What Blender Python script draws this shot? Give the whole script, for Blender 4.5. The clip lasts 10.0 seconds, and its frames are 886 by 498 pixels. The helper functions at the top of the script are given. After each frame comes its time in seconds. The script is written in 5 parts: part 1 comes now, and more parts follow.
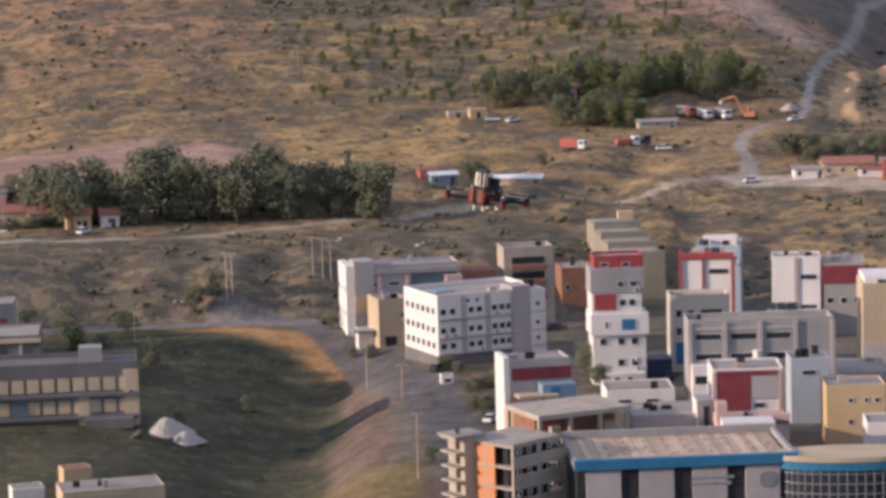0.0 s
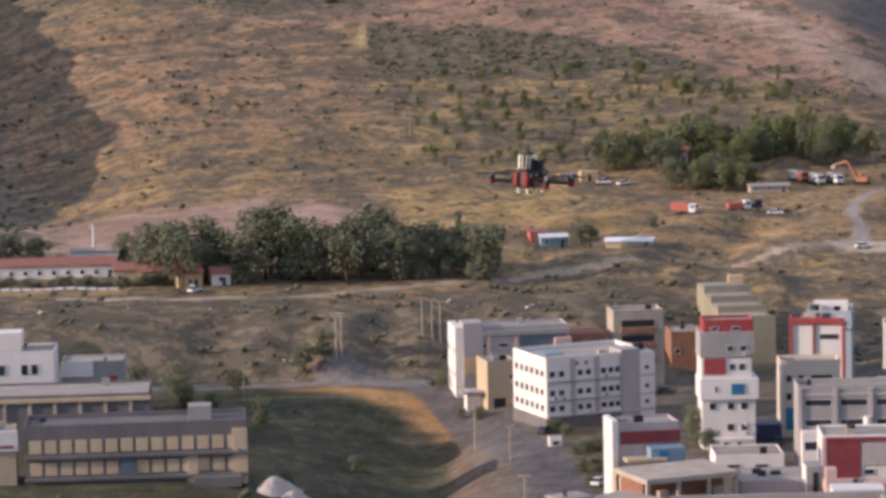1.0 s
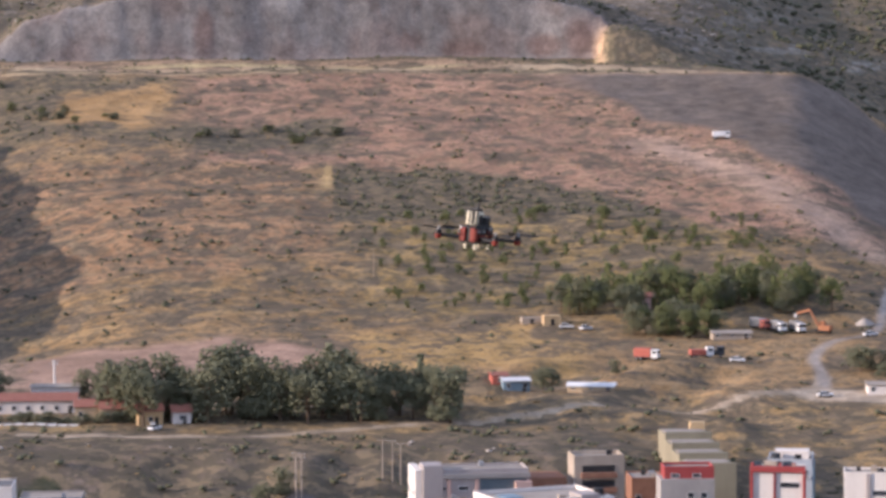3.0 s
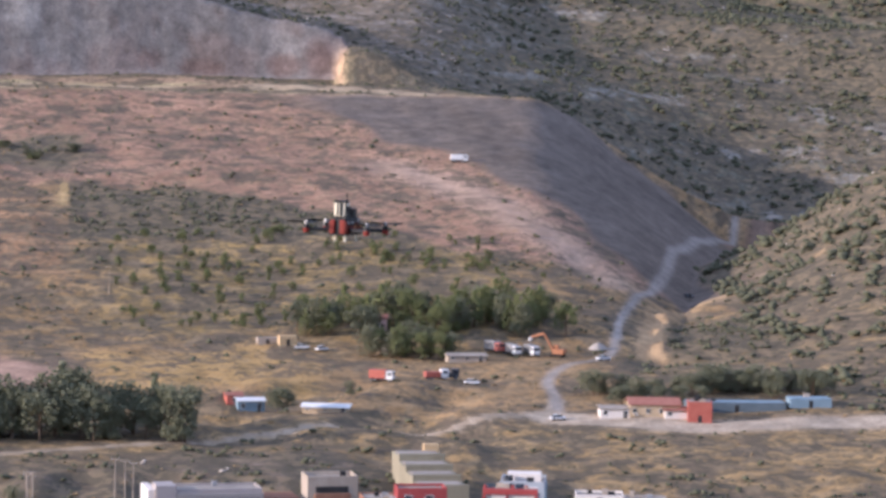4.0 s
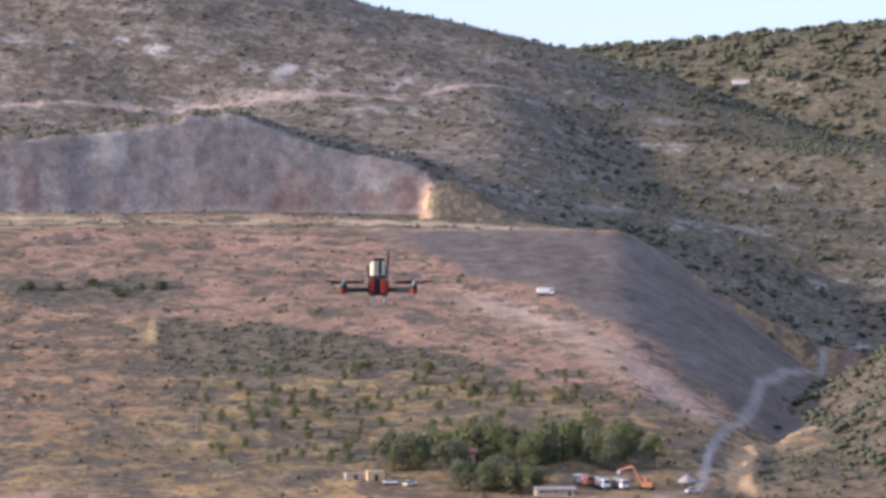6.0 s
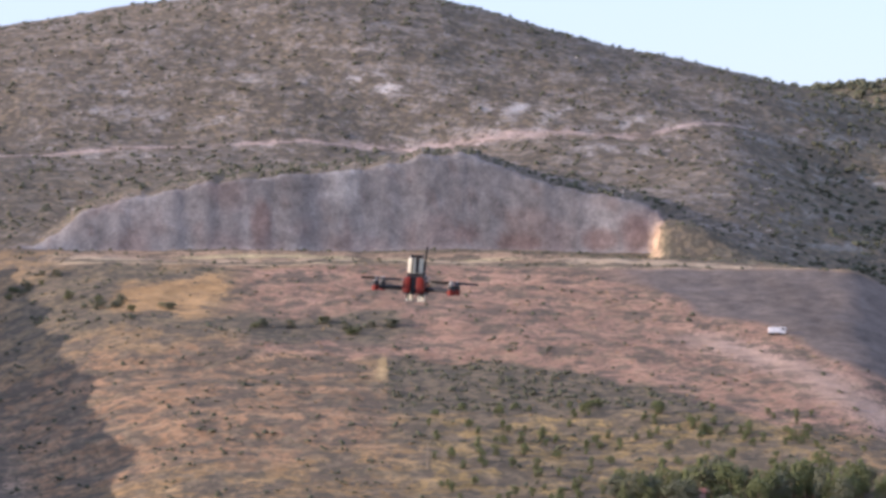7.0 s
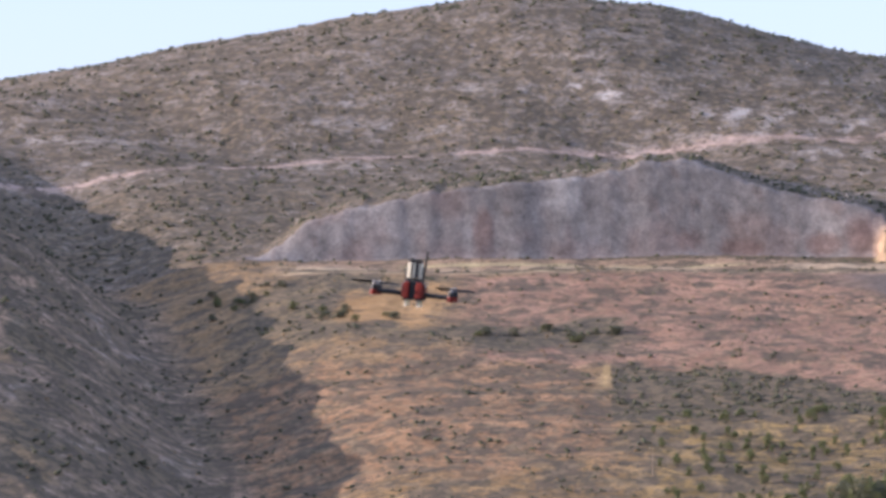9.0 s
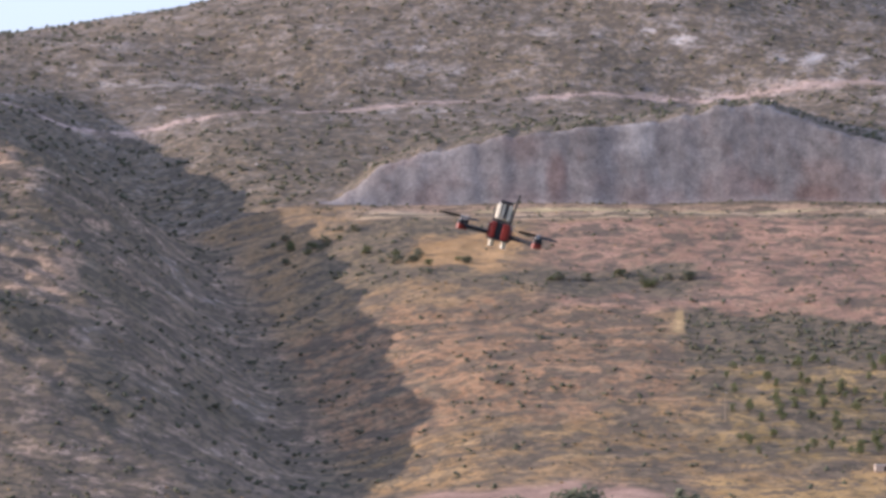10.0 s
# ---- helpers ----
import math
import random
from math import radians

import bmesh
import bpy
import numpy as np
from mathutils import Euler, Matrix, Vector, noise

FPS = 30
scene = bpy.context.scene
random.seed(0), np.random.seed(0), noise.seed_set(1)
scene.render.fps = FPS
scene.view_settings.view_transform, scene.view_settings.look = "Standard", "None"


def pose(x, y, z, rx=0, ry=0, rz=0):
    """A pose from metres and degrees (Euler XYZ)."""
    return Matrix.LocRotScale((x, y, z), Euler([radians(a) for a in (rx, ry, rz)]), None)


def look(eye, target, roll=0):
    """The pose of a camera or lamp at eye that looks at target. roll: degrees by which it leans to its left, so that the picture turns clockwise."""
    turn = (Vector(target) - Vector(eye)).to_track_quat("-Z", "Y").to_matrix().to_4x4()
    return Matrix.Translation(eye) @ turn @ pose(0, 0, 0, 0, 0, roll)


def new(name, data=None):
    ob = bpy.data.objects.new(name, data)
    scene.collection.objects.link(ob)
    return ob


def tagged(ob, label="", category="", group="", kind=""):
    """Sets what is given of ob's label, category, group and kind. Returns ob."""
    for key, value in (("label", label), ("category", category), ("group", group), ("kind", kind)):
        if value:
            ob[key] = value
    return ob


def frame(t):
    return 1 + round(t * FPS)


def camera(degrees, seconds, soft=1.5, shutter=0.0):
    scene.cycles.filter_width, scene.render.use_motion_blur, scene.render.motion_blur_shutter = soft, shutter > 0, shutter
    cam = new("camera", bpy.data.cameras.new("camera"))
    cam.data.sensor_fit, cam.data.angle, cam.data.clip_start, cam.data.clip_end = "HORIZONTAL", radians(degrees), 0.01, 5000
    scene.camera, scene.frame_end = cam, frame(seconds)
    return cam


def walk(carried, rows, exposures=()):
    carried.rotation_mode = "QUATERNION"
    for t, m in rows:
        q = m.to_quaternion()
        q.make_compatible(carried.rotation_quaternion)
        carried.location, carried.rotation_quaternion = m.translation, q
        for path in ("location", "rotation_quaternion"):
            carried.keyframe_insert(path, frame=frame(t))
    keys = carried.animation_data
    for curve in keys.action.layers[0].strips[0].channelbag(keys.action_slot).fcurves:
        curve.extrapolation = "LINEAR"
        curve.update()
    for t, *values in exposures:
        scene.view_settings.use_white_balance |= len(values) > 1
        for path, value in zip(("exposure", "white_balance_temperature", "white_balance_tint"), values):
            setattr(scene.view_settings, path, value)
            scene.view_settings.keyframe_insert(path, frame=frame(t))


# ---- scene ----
# camera: a long lens on a lookout over the valley, following a small quadcopter
cam = camera(17.0, 10.0, soft=3.5)
# seconds, bearing to the left, tilt and lean in degrees
SIGHT = [
    (0, -2.504, -7.666, -1.572),
    (0.5, -1.175, -6.648, -1.442),
    (1, -0.395, -6.423, -1.212),
    (1.5, -0.845, -4.739, -0.685),
    (2, -1.498, -4.651, -0.629),
    (2.2, -1.168, -4.630, -0.618),
    (3.3, -1.480, -3.351, 0.166),
    (3.5, -2.311, -3.259, 0.480),
    (4, -6.233, -3.249, 0.979),
    (4.5, -7.548, -1.832, 1.597),
    (5, -7.765, -1.706, 1.340),
    (5.5, -6.462, -1.516, 0.579),
    (6, -4.531, -0.682, 0.302),
    (6.2, -3.454, -0.390, 0.467),
    (7.3, 0.275, 0.044, 0.375),
    (7.5, 0.000, 0.000, 0.409),
    (8, 0.466, 0.071, 0.118),
    (8.5, 2.735, 0.273, -0.105),
    (9, 4.222, 0.177, -0.238),
    (9.5, 6.731, -0.030, -0.176),
    (10, 5.637, -0.890, -0.070),
]
walk(cam, [(t, pose(0, 0, 100, 90 + tilt, 0, yaw) @ pose(0, 0, 0, 0, 0, lean)) for t, yaw, tilt, lean in SIGHT],
     [(0, 0.69, 5500, 16), (1.2, 0.8, 5500, 16), (2.2, 0.9, 5500, 17), (4.5, 1.08, 4950, 17), (7.3, 1.07, 5150, 19), (10, 1.07, 5150, 19)])

# light: low warm sun from the west, evening sky under a thin even veil of haze
SUN_BEARING, SUN_HEIGHT = -101.0, 14.5
world = bpy.data.worlds.new("sky")
scene.world = world
world.use_nodes = True
sky = world.node_tree.nodes.new("ShaderNodeTexSky")
sky.sky_type = "NISHITA"
sky.sun_disc = False
sky.sun_elevation = radians(SUN_HEIGHT)
sky.sun_rotation = radians(SUN_BEARING)
sky.air_density, sky.dust_density, sky.ozone_density = 1.0, 0.8, 1.5
world.node_tree.nodes["Background"].inputs["Strength"].default_value = 0.15
veil = world.node_tree.nodes.new("ShaderNodeMix")
veil.data_type = "RGBA"
veil.inputs["Factor"].default_value = 0.75
veil.inputs["B"].default_value = (2.66, 2.58, 2.7, 1)
world.node_tree.links.new(sky.outputs[0], veil.inputs["A"])
world.node_tree.links.new(veil.outputs["Result"], world.node_tree.nodes["Background"].inputs["Color"])
sun = new("sun", bpy.data.lights.new("sun", "SUN"))
sun.data.energy, sun.data.angle, sun.data.color = 3.5, radians(0.6), (1.0, 0.74, 0.49)
b, h = radians(SUN_BEARING), radians(SUN_HEIGHT)
sun.matrix_world = look((math.sin(b) * math.cos(h) * 500, math.cos(b) * math.cos(h) * 500, math.sin(h) * 500), (0, 0, 0))



# ---- materials ----
def nodes_of(name, rough=0.9, metal=0.0):
    m = bpy.data.materials.new(name)
    m.use_nodes = True
    p = m.node_tree.nodes["Principled BSDF"]
    p.inputs["Roughness"].default_value, p.inputs["Metallic"].default_value = rough, metal
    p.inputs["Specular IOR Level"].default_value = 0.25
    return m, m.node_tree.nodes, m.node_tree.links, p


def surface(name, a, b, size=1.0, rough=0.85, metal=0.0, bump=0.2, piece=0.12, streak=1.0):
    """Two tones mixed by coarse and fine noise in metres, with relief and a little change from piece to piece."""
    m, n, l, p = nodes_of(name, rough, metal)
    tc, mp = n.new("ShaderNodeTexCoord"), n.new("ShaderNodeMapping")
    l.new(tc.outputs["Object"], mp.inputs["Vector"])
    mp.inputs["Scale"].default_value = (1 / size, 1 / size, 1 / size / streak)
    big, fine = n.new("ShaderNodeTexNoise"), n.new("ShaderNodeTexNoise")
    big.inputs["Scale"].default_value, big.inputs["Detail"].default_value = 0.6, 4
    fine.inputs["Scale"].default_value, fine.inputs["Detail"].default_value = 6.0, 6
    for t in (big, fine):
        l.new(mp.outputs[0], t.inputs["Vector"])
    add = n.new("ShaderNodeMath")
    add.operation = "MULTIPLY_ADD"
    l.new(fine.outputs["Fac"], add.inputs[0])
    add.inputs[1].default_value = 0.5
    l.new(big.outputs["Fac"], add.inputs[2])
    ramp = n.new("ShaderNodeMapRange")
    ramp.inputs["From Min"].default_value, ramp.inputs["From Max"].default_value = 0.5, 1.0
    l.new(add.outputs[0], ramp.inputs["Value"])
    mix = n.new("ShaderNodeMix")
    mix.data_type = "RGBA"
    l.new(ramp.outputs[0], mix.inputs["Factor"])
    mix.inputs["A"].default_value, mix.inputs["B"].default_value = (*a, 1), (*b, 1)
    info, hsv, val = n.new("ShaderNodeObjectInfo"), n.new("ShaderNodeHueSaturation"), n.new("ShaderNodeMapRange")
    l.new(info.outputs["Random"], val.inputs["Value"])
    val.inputs["To Min"].default_value, val.inputs["To Max"].default_value = 1 - piece, 1 + piece
    l.new(val.outputs[0], hsv.inputs["Value"])
    l.new(mix.outputs["Result"], hsv.inputs["Color"])
    l.new(hsv.outputs[0], p.inputs["Base Color"])
    bmp = n.new("ShaderNodeBump")
    bmp.inputs["Strength"].default_value, bmp.inputs["Distance"].default_value = bump, 0.05 * size
    l.new(fine.outputs["Fac"], bmp.inputs["Height"])
    l.new(bmp.outputs[0], p.inputs["Normal"])
    return m


def land_material():
    """Soil and grass: the tones of the land cover, broken up by clumps and grain."""
    m, n, l, p = nodes_of("land", 0.95)
    p.inputs["Specular IOR Level"].default_value = 0.05
    at = n.new("ShaderNodeAttribute")
    at.attribute_name = "cover"
    tc = n.new("ShaderNodeTexCoord")
    prev = at.outputs["Color"]
    for scale, lo, hi, rough in ((0.025, 0.82, 1.18, 0.5), (0.16, 0.72, 1.28, 0.65), (0.9, 0.78, 1.22, 0.6)):
        t, r, h = (n.new("ShaderNode" + k) for k in ("TexNoise", "MapRange", "HueSaturation"))
        l.new(tc.outputs["Object"], t.inputs["Vector"])
        t.inputs["Scale"].default_value, t.inputs["Detail"].default_value, t.inputs["Roughness"].default_value = scale, 6, rough
        r.inputs["From Min"].default_value, r.inputs["From Max"].default_value = 0.32, 0.68
        r.inputs["To Min"].default_value, r.inputs["To Max"].default_value = lo, hi
        l.new(t.outputs["Fac"], r.inputs["Value"])
        l.new(r.outputs[0], h.inputs["Value"])
        l.new(prev, h.inputs["Color"])
        prev = h.outputs[0]
    # low herbs and heather: the thicker the cover, the more of the soil they hide
    for scale, tone, most, lean in ((0.075, (0.118, 0.098, 0.076), 0.85, 0.2), (0.32, (0.098, 0.086, 0.061), 0.75, 0.17), (0.22, (0.4, 0.3, 0.18), 0.28, 0.05)):
        t, sh, r, gate, f, mx = (n.new("ShaderNode" + k) for k in ("TexNoise", "Math", "MapRange", "Math", "Math", "Mix"))
        l.new(tc.outputs["Object"], t.inputs["Vector"])
        t.inputs["Scale"].default_value, t.inputs["Detail"].default_value, t.inputs["Roughness"].default_value = scale, 8, 0.68
        sh.operation = "MULTIPLY_ADD"
        l.new(at.outputs["Alpha"], sh.inputs[0])
        sh.inputs[1].default_value = lean
        l.new(t.outputs["Fac"], sh.inputs[2])
        r.interpolation_type = "SMOOTHSTEP"
        r.inputs["From Min"].default_value, r.inputs["From Max"].default_value, r.inputs["To Max"].default_value = 0.525, 0.6, most
        l.new(sh.outputs[0], r.inputs["Value"])
        gate.operation, gate.use_clamp = "MULTIPLY", True
        l.new(at.outputs["Alpha"], gate.inputs[0])
        gate.inputs[1].default_value = 12.0
        f.operation = "MULTIPLY"
        l.new(r.outputs[0], f.inputs[0])
        l.new(gate.outputs[0], f.inputs[1])
        mx.data_type = "RGBA"
        l.new(f.outputs[0], mx.inputs["Factor"])
        l.new(prev, mx.inputs["A"])
        mx.inputs["B"].default_value = (*tone, 1)
        prev = mx.outputs["Result"]
    l.new(prev, p.inputs["Base Color"])
    # tussocks, clods and stones as relief
    rough, bump = n.new("ShaderNodeTexNoise"), n.new("ShaderNodeBump")
    l.new(tc.outputs["Object"], rough.inputs["Vector"])
    rough.inputs["Scale"].default_value, rough.inputs["Detail"].default_value, rough.inputs["Roughness"].default_value = 0.13, 5, 0.66
    bump.inputs["Strength"].default_value, bump.inputs["Distance"].default_value = 0.32, 2.2
    l.new(rough.outputs["Fac"], bump.inputs["Height"])
    l.new(bump.outputs[0], p.inputs["Normal"])
    return m


M_LAND = land_material()

# ---- the lie of the land ----
EYE = (0.0, 0.0, 100.0)


def el_z(r, el):
    """Height of a place at range r that the lookout sees at the elevation el, in degrees."""
    return EYE[2] + r * math.tan(radians(el))


def wave(x, y, size, seed):
    """Smooth uneven relief between -1 and 1, of about that size in metres."""
    g = np.random.RandomState(seed)
    out = 0
    for k in range(7):
        a, s, p = g.uniform(0, math.pi), g.uniform(0.6, 1.7), g.uniform(0, 6.28)
        out = out + np.sin((x * np.cos(a) + y * np.sin(a)) * 6.28 * s / size + p)
    return out / 4.0


def blend(x, a, b):
    k = np.clip((x - a) / (b - a), 0, 1)
    return k * k * (3 - 2 * k)


def band_up(x, a, b):
    return np.clip((x - a) / (b - a), 0, 1)


CREST = ([-40, -25, -14.2, -12.8, -9.6, -8.3, -4.5, -2.9, -1.5, 0, 1.8, 3.45, 5.63, 7.3, 9, 12, 16, 40],
         [1.5, 2.2, 3.2, 3.35, 3.95, 4.2, 4.85, 5.05, 4.98, 4.8, 4.34, 3.9, 3.42, 3.05, 2.6, 1.5, 0.8, 0.3])
CLIFF = ([-7.9, -7.3, -6.9, -5.8, -4.7, -2.5, -1.4, -0.4, 0.7, 1.8, 2.9, 4.0, 4.2, 4.4],
         [0.0, 0.3, 0.68, 1.03, 1.25, 1.48, 1.6, 1.84, 1.82, 1.4, 1.15, 0.95, 0.75, 0.0])
NOSE = ([3, 5.5, 7, 7.9, 8.5, 9.3, 10.0, 11.1, 11.9, 13, 40], [-0.28, -0.29, -0.29, -0.3, -0.56, -1.08, -1.57, -2.15, -2.5, -2.6, -2.6])
FARRIDGE = ([-40, 0, 5, 7.3, 9, 12, 16, 25, 40], [0.5, 1.0, 2.6, 3.2, 3.3, 3.62, 3.9, 3.2, 2.0])
SPUR = ([11.9, 12.6, 14, 16, 19, 25], [-3.3, -2.96, -1.95, -0.85, 0.3, 1.0])


def rounded(table):
    """The same line of values with its corners rounded off."""
    t = np.arange(-42, 42, 0.1)
    v = np.interp(t, *table)
    k = np.hanning(13)
    return t, np.convolve(np.pad(v, 6, mode="edge"), k / k.sum(), "valid")


def quarry_shift(x):
    """How far the quarry face stands forward or back along its length: buttresses and hollows."""
    return 2.2 * wave(x, 0 * x, 150, 64) + 0.4 * wave(x, 0 * x, 34, 65) + 0.16 * wave(x, 0 * x, 12, 69)


def bluff_line(y):
    """The cut bank of bare earth east of the gully road."""
    return np.interp(y, [850, 890, 930, 975], [153, 160, 169, 201])


def height(x, y):
    """The lie of the land: a town in the valley, a bank behind it, a long slope, a quarry terrace and a hill."""
    x, y = np.asarray(x, float), np.asarray(y, float)
    r = np.hypot(x, y)
    a = np.degrees(np.arctan2(x, y))
    ac = np.clip(a, -40, 40)
    near = blend(r, 600, 640) * (1 - blend(r, 700, 780))
    r = r + near * (8 * wave(x, y, 75, 61) + 4 * wave(x, y, 24, 62))
    # main profile, range by range
    terr0 = np.interp(ac, *rounded(NOSE))
    nose = EYE[2] + 1290 * np.tan(np.radians(terr0))
    right = blend(ac, 5.0, 8.5)
    knots = [(0, 98.2 + 0 * r), (25, 92 + 0 * r), (370, 1 + 0 * r), (420, 0 * r), (638, 0 * r), (668, 10.5 - 6 * blend(ac, 3, 7)), (765, 14.5 + 0 * r),
             (860, 22 + 0 * r), (1290, nose), (1405, 100 - right * (100 - nose + 8)),
             (1700, 162 - 30 * right), (2000, EYE[2] + 2000 * np.tan(np.radians(np.interp(ac, *CREST)))),
             (2350, 140 + 0 * r), (2650, EYE[2] + 2650 * np.tan(np.radians(np.interp(ac, *FARRIDGE)))), (3400, 120 + 0 * r), (4600, 60 + 0 * r)]
    z = np.zeros_like(r)
    for (r0, z0), (r1, z1) in zip(knots, knots[1:]):
        k = (r - r0) / (r1 - r0)
        k = np.where(r0 in (1700, 2000, 2350, 2650), np.sin(k.clip(0, 1) * math.pi / 2) if r0 == 1700 else k * k * (3 - 2 * k), k)
        z = np.where((r >= r0) & (r < r1), z0 + (z1 - z0) * k, z)
    z = np.where(r >= 4600, 60, z)
    # cut face of the quarry, with buttresses
    base_r, r = r, r + quarry_shift(x) * blend(r, 1370, 1396) * (1 - blend(r, 1412, 1430))
    top = 1408 * np.tan(np.radians(np.interp(ac, *CLIFF, left=0, right=0)))
    top = np.where(top > 4, top + 1.3 * wave(x, 0 * x, 26, 67) + 0.6 * wave(x, 0 * x, 10, 68), top)
    hill = z
    behind = 100 + top + (r - 1408) * 0.06
    cut = np.where((top > 0) & (r > 1408), np.maximum(hill, np.minimum(behind, 100 + top + 6)), hill)
    floor = np.where((top > 0) & (r > 1290) & (r <= 1402), np.minimum(hill, 93 + (r - 1290) * 0.062), hill)
    ramp = ((r - 1402) / 6).clip(0, 1)
    z = np.where((top > 0) & (r > 1402) & (r <= 1408), 100 + top * ramp, np.where(r > 1408, cut, floor))
    face_r, r = r, base_r
    # shoulder that closes the quarry in the east
    z = z + 15 * band_up(ac, 4.15, 4.32) * (1 - blend(ac, 4.6, 6.5)) * blend(r, 1366, 1378) * (1 - blend(r, 1400, 1425))
    # gully and shaded spur west of the slope
    xg = np.interp(r, [700, 850, 1000, 1300, 1500, 1900], [-95, -112, -150, -226, -300, -420])
    d = xg - x
    amount = blend(r, 740, 980) * (1 - blend(r, 1420, 1800))
    z = z + amount * (-16 * np.exp(-(d / 38) ** 2) + 26 * blend(d, 0, 85) + (16 + 6 * wave(x, y, 170, 71)) * blend(d, 60, 260) + blend(d, 10, 60) * (3.5 * wave(x, y, 62, 72) + 1.3 * wave(x, y, 21, 73)))
    # scrub spur east of the gully
    crest = EYE[2] + 1120 * np.tan(np.radians(np.interp(ac, *rounded(SPUR))))
    up = np.where(r < 1120, blend(r, 800, 1120) * 0.5 + 0.5 * ((r - 800) / 320).clip(0, 1), 1 - blend(r, 1120, 1290))
    z = np.where((ac > 9.5) & (r > 800) & (r < 1300), np.maximum(z - 14 * blend(ac, 9.5, 12.5) * (r < 1290), 18 + (crest - 18) * up * blend(ac, 9.5, 12.0)), z)
    # bluff beside the gully road
    east = x - bluff_line(y) + 1.5 * wave(x, y, 18, 74)
    z = z + 2.8 * blend(east, 0, 6) * (1 - blend(east, 22, 60)) * blend(y, 848, 862) * (1 - blend(y, 950, 985))
    # hollow west of the town road, hummocks on the plateau
    ditch = x + 3 - 0.06 * (y - 520)
    z = z - 7.5 * np.exp(-(ditch / np.where(ditch > 0, 11.0, 24.0)) ** 2) * blend(y, 425, 465) * (1 - blend(y, 575, 622))
    z = z + blend(r, 690, 720) * (1 - blend(r, 780, 850)) * blend(ac, 0.5, 2) * (1 - 0.8 * blend(ac, 6.5, 8)) * (3.0 * wave(x, y, 46, 63) + 0.8 * wave(x, y, 17, 66))
    # small relief
    far = blend(r, 640, 900)
    z = z + far * (1.5 * wave(x, y, 90, 3) + 0.4 * wave(x, y, 31, 4)) + blend(r, 1420, 1600) * 3.0 * wave(x, y, 160, 5) * (1 - blend(r, 1850, 1950))
    return z


def near_line(x, y, pts, width, soft=1.0):
    """1 within a strip along a line of plan points, fading to 0 at its verge."""
    best = np.full(np.shape(x), 1e9)
    for (x0, y0), (x1, y1) in zip(pts, pts[1:]):
        dx, dy = x1 - x0, y1 - y0
        k = (((x - x0) * dx + (y - y0) * dy) / (dx * dx + dy * dy)).clip(0, 1)
        best = np.minimum(best, np.hypot(x - x0 - k * dx, y - y0 - k * dy))
    return 1 - blend(best, width / 2 - soft * 0.3, width / 2 + soft)


def band(v, a, b, soft):
    return blend(v, a - soft, a + soft) * (1 - blend(v, b - soft, b + soft))


